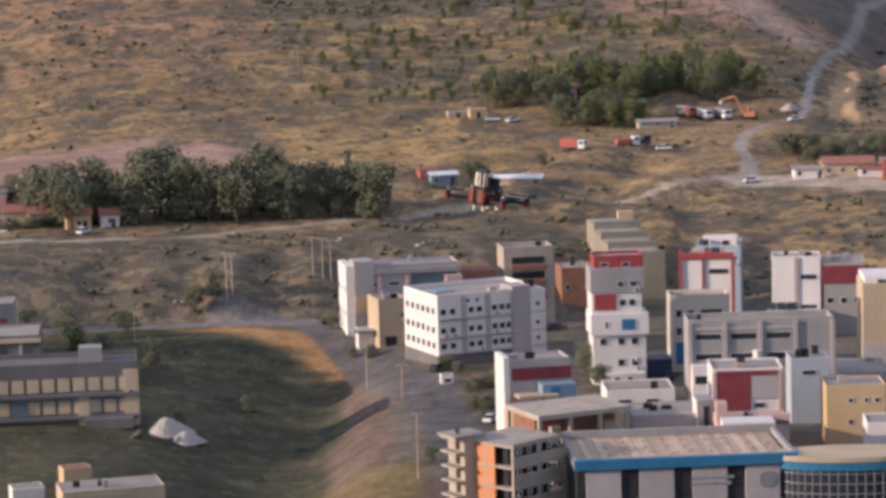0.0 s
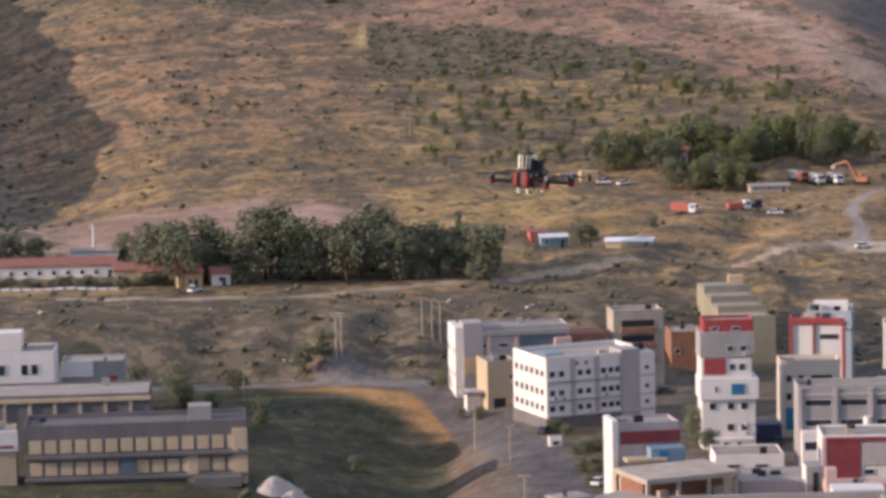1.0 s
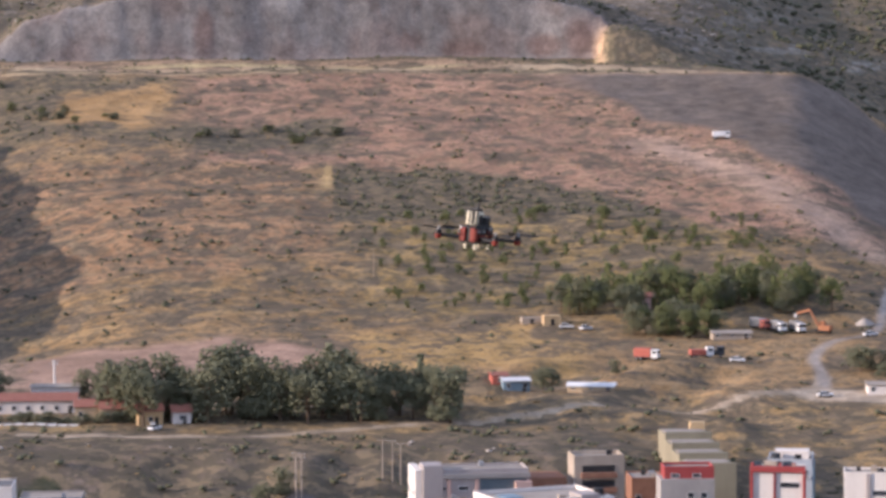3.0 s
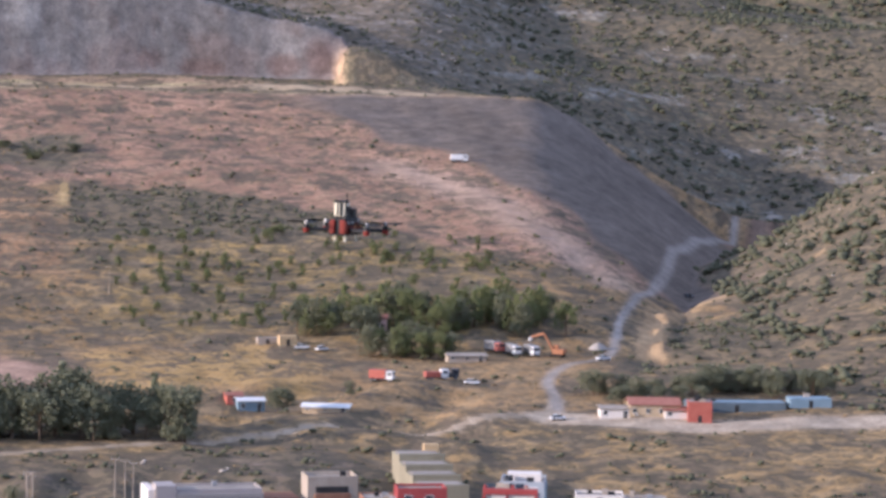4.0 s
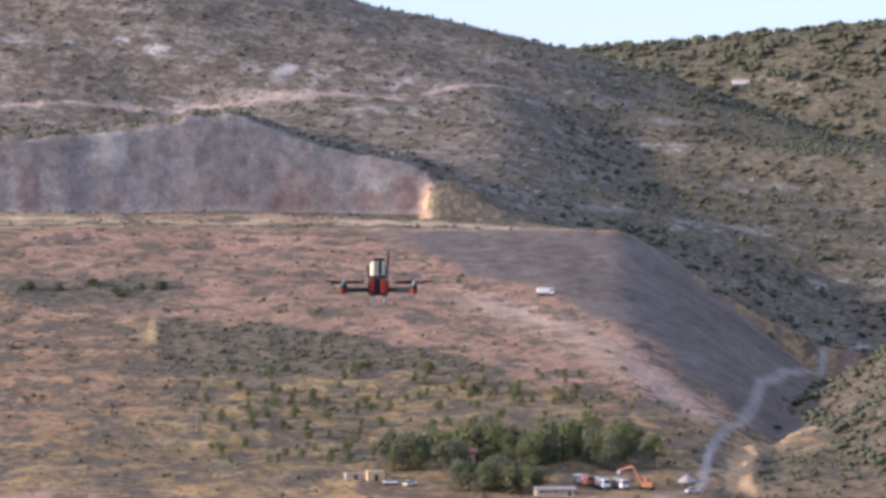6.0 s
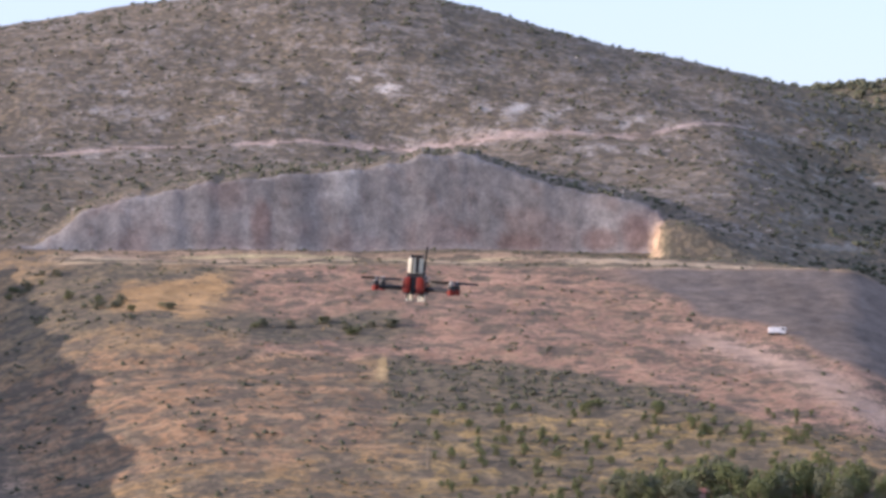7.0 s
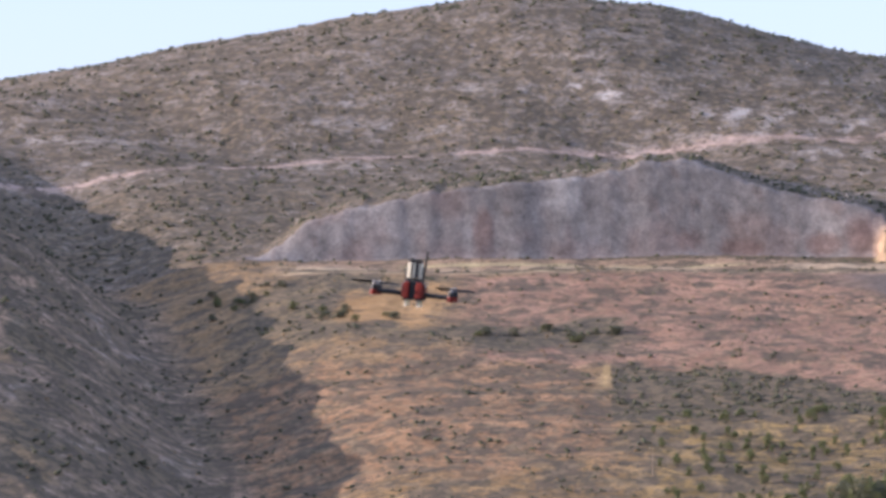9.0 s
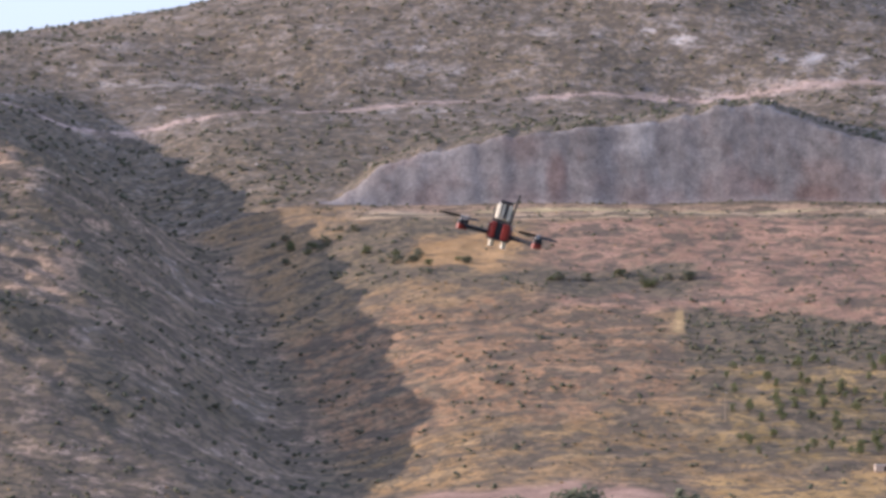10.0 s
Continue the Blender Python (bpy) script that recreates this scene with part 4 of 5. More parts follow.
def pink_house():
    b = site("workshop", 36.4, 480.6, 9, "pinkish workshop with side wall painted sunlit white and brown band")
    m = block(b, (-5.2, 5.2, 0, 7, 0, 16.9), M_LILAC, M_ROOF, 0.5)
    # white stands for sunlight on this side; the front stays lilac
    mass(b, "side_wall", (-6.2, -5.2, -0.6, 6, 0, 18.0), M_WHITE)
    mass(b, "brown_band", (-4.6, 5.3, -0.3, 0.05, 14.0, 16.0), M_MAROON, "dull red fascia band")
    mass(b, "blue_box", (-0.4, 5.4, -3.4, 0, 0, 13.6), M_SKYBLUE, "pale blue roof cabin")
    mass(b, "blue_door", (1.0, 2.6, -3.5, -3.35, 11.2, 13.2), M_BLUE)
    mass(b, "terrace", (-6.2, 3.2, -6.5, 0, 0, 9.6), M_BEIGE)
    mass(b, "canopy", (-4.6, 2.2, -4.5, -1, 11.6, 12.1), M_BEIGE)
    for x in (-4.2, -1.2, 1.6):
        mass(b, "post", (x, x + 0.25, -4.3, -4.05, 9.6, 11.6), M_CONCRETE)
    c = site("building_shell", 42.0, 459.5, 22, "bare concrete frame with open shaded floors")
    for k in range(4):
        mass(c, "floor_slab", (-8.4, 8.0, 0, 12, k * 3.9 - 0.1, k * 3.9 + 0.75), M_CONCRETE)
        if k < 3:
            for x in (-8.3, -2.9, 2.4, 7.2):
                for y in (0.1, 11.2):
                    mass(c, "column", (x, x + 0.6, y, y + 0.6, k * 3.9 + 0.7, k * 3.9 + 3.85), M_CONCRETE)
            mass(c, "inner_wall", (-7.4, 7.0, 3.5, 11, k * 3.9 + 0.7, k * 3.9 + 3.85), M_BROWN)
            for x in (-5.5, 4.0):
                mass(c, "stacked_goods", (x, x + 1.6, 1.2, 2.4, k * 3.9 + 0.75, k * 3.9 + 2.3), M_CONCRETE)
    d = site("workshop", 56.5, 468, 1, "blue-grey workshop with two long dark windows")
    m = block(d, (-6.2, 6.2, 0, 11, 0, 9.4), M_LILAC, M_ROOF, 0.4)
    windows(d, "front", m, 6.2, 1.2, [(1.6, 5.4), (6.8, 10.6)])
    mass(d, "stair_tower", (4.2, 6.8, -0.8, 4, 0, 12.0), M_GREY)
    # thin white slab paints sunlight onto the grey tower's west face
    mass(d, "sunlit_side", (4.0, 4.25, -0.8, 3, 0, 11.9), M_WHITE)
    # slot drawn as a black plate, its shade put into the colour
    mass(d, "tower_slot", (5.2, 6.1, -0.88, -0.7, 6.5, 11), M_DARK)
    e = site("shed", 57.2, 517, 0, "low white shed with a flat grey roof")
    m = block(e, (-6.2, 6.0, 0, 10, 0, 4.6), M_WHITE, M_ROOF, 0.3)
    windows(e, "front", m, 2.2, 1.0, [(2.0, 4.5), (7.0, 9.4)])


def east_blocks():
    b = site("apartment_block", 97.5, 592, -8, "white apartment block with grey stair strip")
    m = block(b, (-4.8, 4.9, 0, 7, 0, 16.8), M_WHITE, M_ROOF, 0.5)
    mass(b, "stair_strip", (-0.4, 0.5, -0.3, 0.05, 3, 17), M_LILAC)
    for z in (6.2, 12.4):
        windows(b, "front", m, z, 1.2, [(5.6, 9.0)])
    mass(b, "low_front", (-6, 5, -3, 0, 0, 6.5), M_WHITE)
    panels(b, -5, -1.8, 6.6, 3)
    c = site("apartment_block", 106.8, 591, -8, "dark maroon and grey apartment block")
    m = block(c, (-4.0, 4.6, 0, 12, 0, 15.4), M_GREY, M_ROOF, 0.4)
    mass(c, "maroon_top", (-4.1, 4.7, -0.2, 1.0, 11.5, 15.2), M_MAROON)
    windows(c, "front", m, 7.4, 1.3, row(8.6, 3, 1.5))
    d = site("apartment_block", 109.5, 550, -5, "cream block with two small dark windows")
    m = block(d, (-6.2, 6.4, 0, 12, 0, 17.0), M_BEIGE, M_ROOF, 0.5)
    mass(d, "white_top", (-5.8, 6.4, 0.6, 12, 17, 18.6), M_WHITE)
    mass(d, "grey_foot", (-6.3, 6.5, -0.12, 0.05, 0, 6.0), M_LILAC)
    for z in (8.8, 13.0):
        windows(d, "front", m, z, 1.2, [(5.2, 6.3), (8.6, 9.8)])
    windows(d, "front", (-5.8, 6.4, 0.6, 12), 17.2, 1.0, [(2.4, 4.2)])
    e = site("house", 88.8, 480, -4, "yellow rendered house with small square windows")
    m = block(e, (-4.9, 5.0, 0, 9, 0, 10.9), M_YELLOW, M_ROOF, 0.3)
    for z in (4.6, 8.2):
        windows(e, "front", m, z, 0.9, [(3.6, 4.5), (6.3, 7.0), (7.9, 8.8)])
    f = site("shed", 93.5, 461, -6, "low white sheds round a yard")
    block(f, (-6.4, -1.0, 0, 8, 0, 8.2), M_WHITE, M_ROOF, 0.3)
    block(f, (0.4, 7.5, -1, 6, 0, 8.6), M_PINK, M_ROOF, 0.3)
    g = site("shed", 96.5, 520, -4, "dark sheet-roofed shed beside the factory")
    block(g, (-6, 6, 0, 14, 0, 6.0), M_STEEL, M_ROOF, 0.2)
    n = site("container", 64.2, 549, 0, "dark navy site container between the flats")
    mass(n, "body", (-2.4, 2.5, 0, 6, 0.9, 4.6), M_NAVY)
    for k in range(8):
        mass(n, "rib", (-2.3 + k * 0.6, -2.15 + k * 0.6, -0.06, 0.02, 1.0, 4.5), M_NAVY)
    mass(n, "white_rail", (-2.4, 2.5, -0.05, 0.05, 4.6, 4.8), M_GREY)
    q = site("ramp_wall", 17.2, 604, -62, "white plastered wall beside the works' ramp", "wall")
    for k in range(5):
        mass(q, "panel", (k * 3.0, k * 3.0 + 2.9, -0.2, 0.2, 0.5, 2.5 - k * 0.12), M_WHITE)
    h = site("kiosk", 24.3, 551.5, 5, "small white kiosk at the roadside")
    m = block(h, (-1.2, 1.2, 0, 2.4, 0, 2.5), M_WHITE, M_ROOF, 0.1)
    windows(h, "front", m, 1.1, 0.9, [(0.5, 1.9)])


def west_factory():
    b = site("factory", -51.0, 525.5, 4, "long grey factory with rows of cream panels")
    w = 39.5
    # walls, roof and ledges in the darkened grey, as if in shade
    m = block(b, (-21, 18.6, 0, 12, 0, 10.9), M_SHADED_GREY, M_SHADED_GREY, 0.9)
    for r0 in range(2):
        for k in range(14):
            x = -20.2 + k * 2.72
            if k == 6 and r0 == 0:
                continue
            mass(b, "wall_panel", (x, x + 2.1, -0.12, 0.05, 2.6 + r0 * 4.0, 5.0 + r0 * 4.0), M_BEIGE, "cream infill panel")
        mass(b, "ledge", (-21.2, 18.8, -0.9, 0.05, 1.6 + r0 * 4.0, 2.2 + r0 * 4.0), M_SHADED_GREY)
    mass(b, "teal_bay", (-4.1, -1.2, -0.3, 0.05, 0, 6.2), M_TEAL)
    mass(b, "cream_pier", (7.8, 9.8, -0.4, 0.05, 0, 6.0), M_BEIGE)
    mass(b, "cream_corner", (16.0, 18.7, -0.35, 0.05, 0, 10.2), M_BEIGE)
    windows(b, "front", (16.0, 18.7, -0.35, 5), 5.4, 1.2, [(0.8, 1.9)])
    mass(b, "stair_house", (8.2, 12.4, 5, 9, 10.7, 13.6), M_GREY)
    mass(b, "lean_to", (9, 17.5, -3, 0, 0, 1.9), M_SHADED_GREY)
    c = site("workshop", -76.6, 524.0, 6, "sunlit cream gatehouse with maroon lettering bars")
    m = block(c, (-3, 3.0, 0, 8, 0, 10.4), M_BEIGE, M_ROOF, 0.4)
    mass(c, "white_gable", (-3.2, 3.4, -0.6, 0.1, 7.2, 10.9), M_WHITE)
    mass(c, "lettering_bar", (-2.2, 2.6, -0.7, -0.58, 7.8, 8.3), M_MAROON)
    d = site("factory", -66.5, 561, 3, "low factory hall with a pale flat roof")
    block(d, (-26, 13.5, 0, 16, 0, 10.8), M_SHADED_GREY, M_ROOF, 0.5)
    mass(d, "eave", (-26.3, 13.8, -0.6, 0.1, 9.9, 10.7), M_BEIGE)
    for k in range(8):
        mass(d, "pier", (-24 + k * 4.8, -23.3 + k * 4.8, -0.3, 0.05, 0, 9.8), M_CONCRETE)
    e = site("factory", -79.5, 584.6, 3, "white office block over the factory yard")
    m = block(e, (-10, 5.6, 0, 12, 0, 15.8), M_WHITE, M_ROOF, 0.5)
    windows(e, "front", m, 11.6, 2.2, [(3.2, 6.0), (9.0, 10.4), (11.0, 12.4)])
    mass(e, "roof_cabin", (-8, -1, 4, 10, 15.9, 19.6), M_WHITE)
    f = site("workshop", -67.6, 596, 3, "lilac workshop with a small red sign")
    m = block(f, (-6.2, 6.4, 0, 10, 0, 11.9), M_GREY, M_ROOF, 0.5)
    mass(f, "red_sign", (2.9, 5.0, -0.15, 0.05, 8.2, 9.4), M_CRIMSON, "small bright red sign")
    mass(f, "white_corner", (-6.4, 0.2, -0.2, 0.1, 9.3, 12.4), M_WHITE)
    windows(f, "front", m, 6.8, 0.9, [(2.2, 4.4)])
    g = site("workshop", -31.7, 440.9, 12, "low cream workshop with a pale flat roof")
    m = block(g, (-7.5, 8.0, 0, 8, 0, 7.4), M_BEIGE, M_ROOF, 0.2)
    mass(g, "cream_front", (-7.6, 2.0, -0.15, 0.05, 0, 6.9), M_BEIGE)
    h = site("shed", -39.2, 468.4, 18, "yellow-green shed with a red tiled lean-to")
    block(h, (-2.2, 2.4, 0, 3.5, 0, 5.4), M_YELLOW, M_TILE, 0.1)
    i = site("shed", -45.5, 452, 14, "small white shed with flat roof")
    block(i, (-2.4, 2.6, 0, 4, 0, 5.2), M_WHITE, M_ROOF, 0.1)


for build in (white_works, grey_works, brown_block, red_top_tower, stepped_hall, red_frame_block, beige_flats, grey_factory, red_panel_block,
              blue_hall, brick_shell, pink_house, east_blocks, west_factory):
    build()


# ---- houses, poles and vehicles ----
M_TYRE = surface("tyre", (0.015, 0.015, 0.015), (0.03, 0.03, 0.03), 0.3, 0.9, bump=0.1)
M_ORANGE = surface("machine_orange", (0.28, 0.12, 0.06), (0.36, 0.17, 0.085), 1.0, 0.6, bump=0.05)
M_CARGO_RED = surface("truck_red", (0.36, 0.1, 0.075), (0.46, 0.15, 0.11), 1.0, 0.6, bump=0.05)
M_CARWHITE = surface("white_paint", (0.7, 0.7, 0.7), (0.8, 0.8, 0.8), 1.0, 0.35, bump=0.0)
M_CARDARK = surface("dark_paint", (0.03, 0.035, 0.045), (0.07, 0.075, 0.085), 1.0, 0.35, bump=0.0)


def gable_house(x, y, rz, w, d, h, wall, label, roof=None, rise=1.4):
    b = root("house", pose(x, y, on_ground(x, y) - 0.15, 0, 0, rz), label, "house", "houses behind the town")
    m = (-w / 2, w / 2, 0, d, 0, h)
    mass(b, "wall", m, wall)
    bm = bmesh.new()
    prof = [(-0.5, h - 0.1), (d / 2, h + rise), (d + 0.5, h - 0.1), (d + 0.5, h - 0.3), (d / 2, h + rise - 0.25), (-0.5, h - 0.3)]
    ends = [[bm.verts.new((sx * (w / 2 + 0.4), py, pz)) for py, pz in prof] for sx in (-1, 1)]
    for k in range(6):
        bm.faces.new((ends[0][k], ends[0][(k + 1) % 6], ends[1][(k + 1) % 6], ends[1][k]))
    for e in ends:
        bm.faces.new((e[0], e[1], e[4], e[5]))
        bm.faces.new((e[1], e[2], e[3], e[4]))
    bmesh.ops.recalc_face_normals(bm, faces=bm.faces[:])
    part("roof", bm, roof or M_TILE, b)
    n = max(1, int(w / 3.2))
    windows(b, "front", m, 1.0, min(1.2, h - 1.5), row(w, n, 1.1))
    mass(b, "door", (w / 2 - 2.0, w / 2 - 1.1, -0.06, 0.05, 0, 2.05), M_DARK)
    return b


gable_house(-93, 728, 3, 34, 9, 3.6, M_WHITE, "long low house with a dull red tiled roof")
gable_house(-70.5, 716, 6, 9, 7, 3.6, M_BEIGE, "small ochre house with red tiled roof")
gable_house(-62.5, 713, 8, 12, 8, 3.4, M_BEIGE, "orange rendered house with tiled roof")
gable_house(-56.0, 707, 12, 6, 6, 3.8, M_YELLOW, "sunlit ochre house with arched porch and tiled roof")
gable_house(-48.6, 708, 10, 4.5, 5, 3.2, M_WHITE, "small white house among trees with tiled roof")
gable_house(-83, 745, 2, 12, 6, 4.6, M_WHITE, "plain white house with shallow roof", M_ROOF, 0.4)
gable_house(34.0, 757, 8, 7, 5, 3.0, M_SKYBLUE, "pale blue cabin with a dull red lean-to", M_CARWHITE, 0.6)
gable_house(29.8, 760, 8, 4, 5, 2.8, M_CARGO_RED, "red painted hut beside the cabin", M_TILE, 0.6)
gable_house(53.0, 757, -12, 12, 4, 2.0, M_BEIGE, "low pale sheet-roofed shed on the slope", M_CARWHITE, 0.7)
gable_house(98.5, 834, 2, 11, 5, 2.2, M_CONCRETE, "open grey shed beside the trees", M_ROOF, 0.5)
gable_house(137.5, 750, -4, 13, 8, 3.4, M_BEIGE, "low cream house with maroon roof")
gable_house(127.5, 751, -4, 8, 6, 2.9, M_WHITE, "small white house with grey roof", M_ROOF, 0.5)
gable_house(143.8, 748, -4, 8, 6, 2.6, M_WHITE, "white hut with dark red roof", M_TILE, 0.6)
gable_house(76.0, 872, 4, 6, 5, 3.8, M_PINK, "small orange hut among the trees", M_TILE, 1.0)
gable_house(448, 2478, -8, 14, 8, 4.0, M_WHITE, "lone white shed high on the far ridge", M_ROOF, 0.8)


def shed_box(name, x, y, rz, w, d, h, wall, label, roof=None):
    b = root(name, pose(x, y, on_ground(x, y) - 0.15, 0, 0, rz), label, "shed")
    block(b, (-w / 2, w / 2, 0, d, 0, h), wall, roof, 0.15)
    mass(b, "door", (-0.5, 0.5, -0.06, 0.05, 0, min(2.0, h - 0.3)), M_DARK)
    return b


shed_box("container", 48.8, 855, 8, 5.2, 3, 3.0, M_YELLOW, "bright yellow site container on the dry slope")
shed_box("storage_cube", 148.4, 745, -8, 6.2, 6, 5.4, M_CARGO_RED, "orange-red block hut beside the track", M_ROOF)
shed_box("long_shed", 160.5, 757, -3, 26, 7, 2.6, M_TEAL, "long shed with pale blue sheet walls", M_SKYBLUE)
shed_box("long_shed", 180.0, 756, -3, 11, 7, 2.4, M_SKYBLUE, "blue sheet-metal shed at the yard's end", M_SKYBLUE)
shed_box("hut", 43.0, 858, 6, 6, 3, 1.8, M_CONCRETE, "low grey hut on the slope", M_ROOF)


def pole(x, y, h, label, arms=1, material=None, r=0.16):
    b = root("utility_pole", pose(x, y, on_ground(x, y) - 0.2), label, "utility pole", "poles along the road")
    bm = bmesh.new()
    tube(bm, (0, 0, 0), (0, 0, h), r, r * 0.6, 8)
    part("post", bm, material or M_WOOD, b)
    for k in range(arms):
        bm = bmesh.new()
        box(bm, -0.9, 0.9, -0.06, 0.06, h - 0.4 - k * 0.7, h - 0.28 - k * 0.7)
        arm = part("crossarm", bm, material or M_WOOD, b)
        for sx in (-0.75, 0.75):
            bm = bmesh.new()
            tube(bm, (sx, 0, h - 0.28 - k * 0.7), (sx, 0, h - 0.05 - k * 0.7), 0.06, 0.04, 6)
            part("insulator", bm, M_CARWHITE, arm)


for x, y, h in ((-0.5, 651, 9.5), (1.7, 651, 9.5), (3.5, 651, 9.5)):
    pole(x, y, h, "tall pale utility pole on the bank", 1, M_CONCRETE)
pole(-19.4, 642, 10.5, "concrete utility pole beside the road", 2, M_CONCRETE, 0.24)
pole(-18.2, 642.6, 10.0, "concrete utility pole beside the road", 2, M_CONCRETE, 0.2)
pole(9.4, 570, 10.5, "wooden utility pole at the roadside", 2)
pole(15.4, 541, 6.8, "short wooden utility pole at the roadside", 1)
pole(15.5, 468, 11, "wooden utility pole near the brick shell", 1)
pole(-84.8, 760, 9, "pale mast behind the long house", 2, M_CARWHITE, 0.3)
pole(-38, 612, 8, "thin street pole by the west road", 0, M_STEEL, 0.1)
pole(-63, 622, 9, "thin street pole by the west road", 0, M_STEEL, 0.1)
pole(-3.2, 921, 9, "dark wooden pole on the open slope", 1)


def wheels(b, xs, w, r):
    for x in xs:
        for s in (-1, 1):
            bm = bmesh.new()
            tube(bm, (x, s * (w - 0.15), r), (x, s * (w + 0.12), r), r, r, 12)
            o = part("wheel", bm, M_TYRE, b)
            bm = bmesh.new()
            tube(bm, (x, s * (w + 0.1), r), (x, s * (w + 0.15), r), r * 0.5, r * 0.5, 10)
            part("hub", bm, M_STEEL, o)


def truck(x, y, rz, cab, cargo, label, length=7.0, cargo_h=2.3):
    b = root("truck", pose(x, y, on_ground(x, y) + 0.02, 0, 0, rz), label, "truck", "vehicles on the slope")
    mass(b, "chassis", (-length / 2, length / 2, -0.9, 0.9, 0.55, 0.9), M_CARDARK)
    mass(b, "cargo_box", (-length / 2, length / 2 - 2.2, -1.2, 1.2, 0.9, 0.9 + cargo_h), cargo)
    bm = bmesh.new()
    box(bm, length / 2 - 2.0, length / 2, -1.15, 1.15, 0.6, 2.9, 0.15)
    c = part("cab", bm, cab, b)
    mass(c, "windscreen", (length / 2 - 0.05, length / 2 + 0.03, -1.0, 1.0, 1.8, 2.65), M_GLASS)
    for s in (-1, 1):
        mass(c, "side_window", (length / 2 - 1.5, length / 2 - 0.4, s * 1.16 - 0.02, s * 1.16 + 0.02, 1.8, 2.55), M_GLASS)
    wheels(b, (-length / 2 + 0.8, -length / 2 + 1.9, length / 2 - 1.0), 1.0, 0.5)
    return b


def car(x, y, rz, paint, label):
    b = root("car", pose(x, y, on_ground(x, y) + 0.02, 0, 0, rz), label, "car", "parked cars")
    bm = bmesh.new()
    box(bm, -2.1, 2.1, -0.85, 0.85, 0.35, 0.95, 0.18)
    body = part("body", bm, paint, b)
    bm = bmesh.new()
    box(bm, -1.5, 0.9, -0.75, 0.75, 0.9, 1.5, 0.22)
    cabin = part("cabin", bm, M_GLASS, b)
    mass(cabin, "roof_panel", (-1.25, 0.6, -0.7, 0.7, 1.47, 1.54), paint)
    mass(body, "bumper", (2.05, 2.18, -0.8, 0.8, 0.4, 0.6), M_CARDARK)
    wheels(b, (-1.3, 1.3), 0.75, 0.33)


truck(72.0, 808, -25, M_CARWHITE, M_CARGO_RED, "red tipper truck with white cab on bare soil")
truck(129.4, 1133, 0, M_CARWHITE, M_CARWHITE, "white box truck on the upper slope track", 6.5, 2.0)
truck(113.3, 848, -70, M_CARWHITE, M_STEEL, "white-cab truck parked by the grove", 7.5)
truck(118.8, 847, -75, M_CARWHITE, M_STEEL, "white-cab truck parked beside another truck", 7.5)
truck(108.6, 852, -60, M_CARGO_RED, M_STEEL, "dark red truck parked under trees", 7.0)
truck(86.4, 803, 10, M_CARWHITE, M_CARGO_RED, "truck with a red tipper body on bare soil", 6.5, 1.4)
truck(90.0, 806, 0, M_CARDARK, M_CARDARK, "dark flatbed truck on bare soil", 6.0, 1.0)
for n, (x, y, rz) in enumerate(((27, 585, 70), (44, 560, 10), (65, 560, 80), (66, 548, 75), (93, 560, 80), (97, 556, 10), (33, 505, 70), (30, 512, 65), (99, 505, 20), (50, 610, 0), (137.7, 834, 20), (112.5, 751, 10), (194.7, 1002, 30), (52.6, 852, 0), (58.2, 851, 40), (2.8, 628, 20), (7.4, 626, -15), (12, 606, 30), (23, 566, 60), (-54.5, 700, 60), (96, 801, 0))):
    car(x, y, rz, M_CARDARK if n % 3 == 0 else M_CARWHITE, "dark parked car on open ground" if n % 3 == 0 else "white parked car on open ground")


def excavator(x, y, rz):
    b = root("excavator", pose(x, y, on_ground(x, y) + 0.02, 0, 0, rz), "orange tracked excavator with raised arm by the grove", "excavator")
    for s in (-1, 1):
        bm = bmesh.new()
        box(bm, -2.0, 2.0, s * 1.1 - 0.3, s * 1.1 + 0.3, 0, 0.9, 0.3)
        part("track", bm, M_TYRE, b)
    mass(b, "body", (-2.2, 1.2, -1.3, 1.3, 0.9, 2.3), M_ORANGE)
    c = mass(b, "cab", (0.0, 1.4, -1.3, 0.0, 2.3, 3.5), M_ORANGE)
    mass(c, "cab_window", (1.36, 1.44, -1.2, -0.1, 2.5, 3.4), M_GLASS)
    for p, q, nm in (((1.2, 0.4, 1.8), (4.2, 0.4, 6.6), "boom"), ((4.2, 0.4, 6.6), (8.2, 0.4, 5.4), "stick")):
        bm = bmesh.new()
        tube(bm, p, q, 0.42, 0.34, 6)
        part(nm, bm, M_ORANGE, b)
    bm = bmesh.new()
    box(bm, 7.8, 8.9, -0.2, 1.0, 4.2, 5.4, 0.2)
    part("bucket", bm, M_STEEL, b)


excavator(126, 844, 150)

def low_wall(x, y, n, rz):
    b = root("boundary_wall", pose(x, y, on_ground(x, y) - 0.1, 0, 0, rz), "low whitewashed wall along the field's edge", "wall")
    for k in range(n):
        z = on_ground(x + k * 2.6, y) - on_ground(x, y)
        mass(b, "panel", (k * 2.6, k * 2.6 + 2.1, -0.12, 0.12, z, z + 0.6), M_CARWHITE)
        mass(b, "pier", (k * 2.6 + 2.1, k * 2.6 + 2.5, -0.2, 0.2, z, z + 0.8), M_CONCRETE)


low_wall(-112, 707.5, 15, 0)

# ---- trees ----
M_BARK = surface("bark", (0.1, 0.07, 0.05), (0.17, 0.12, 0.08), 0.6, 0.95, bump=0.4, streak=4)


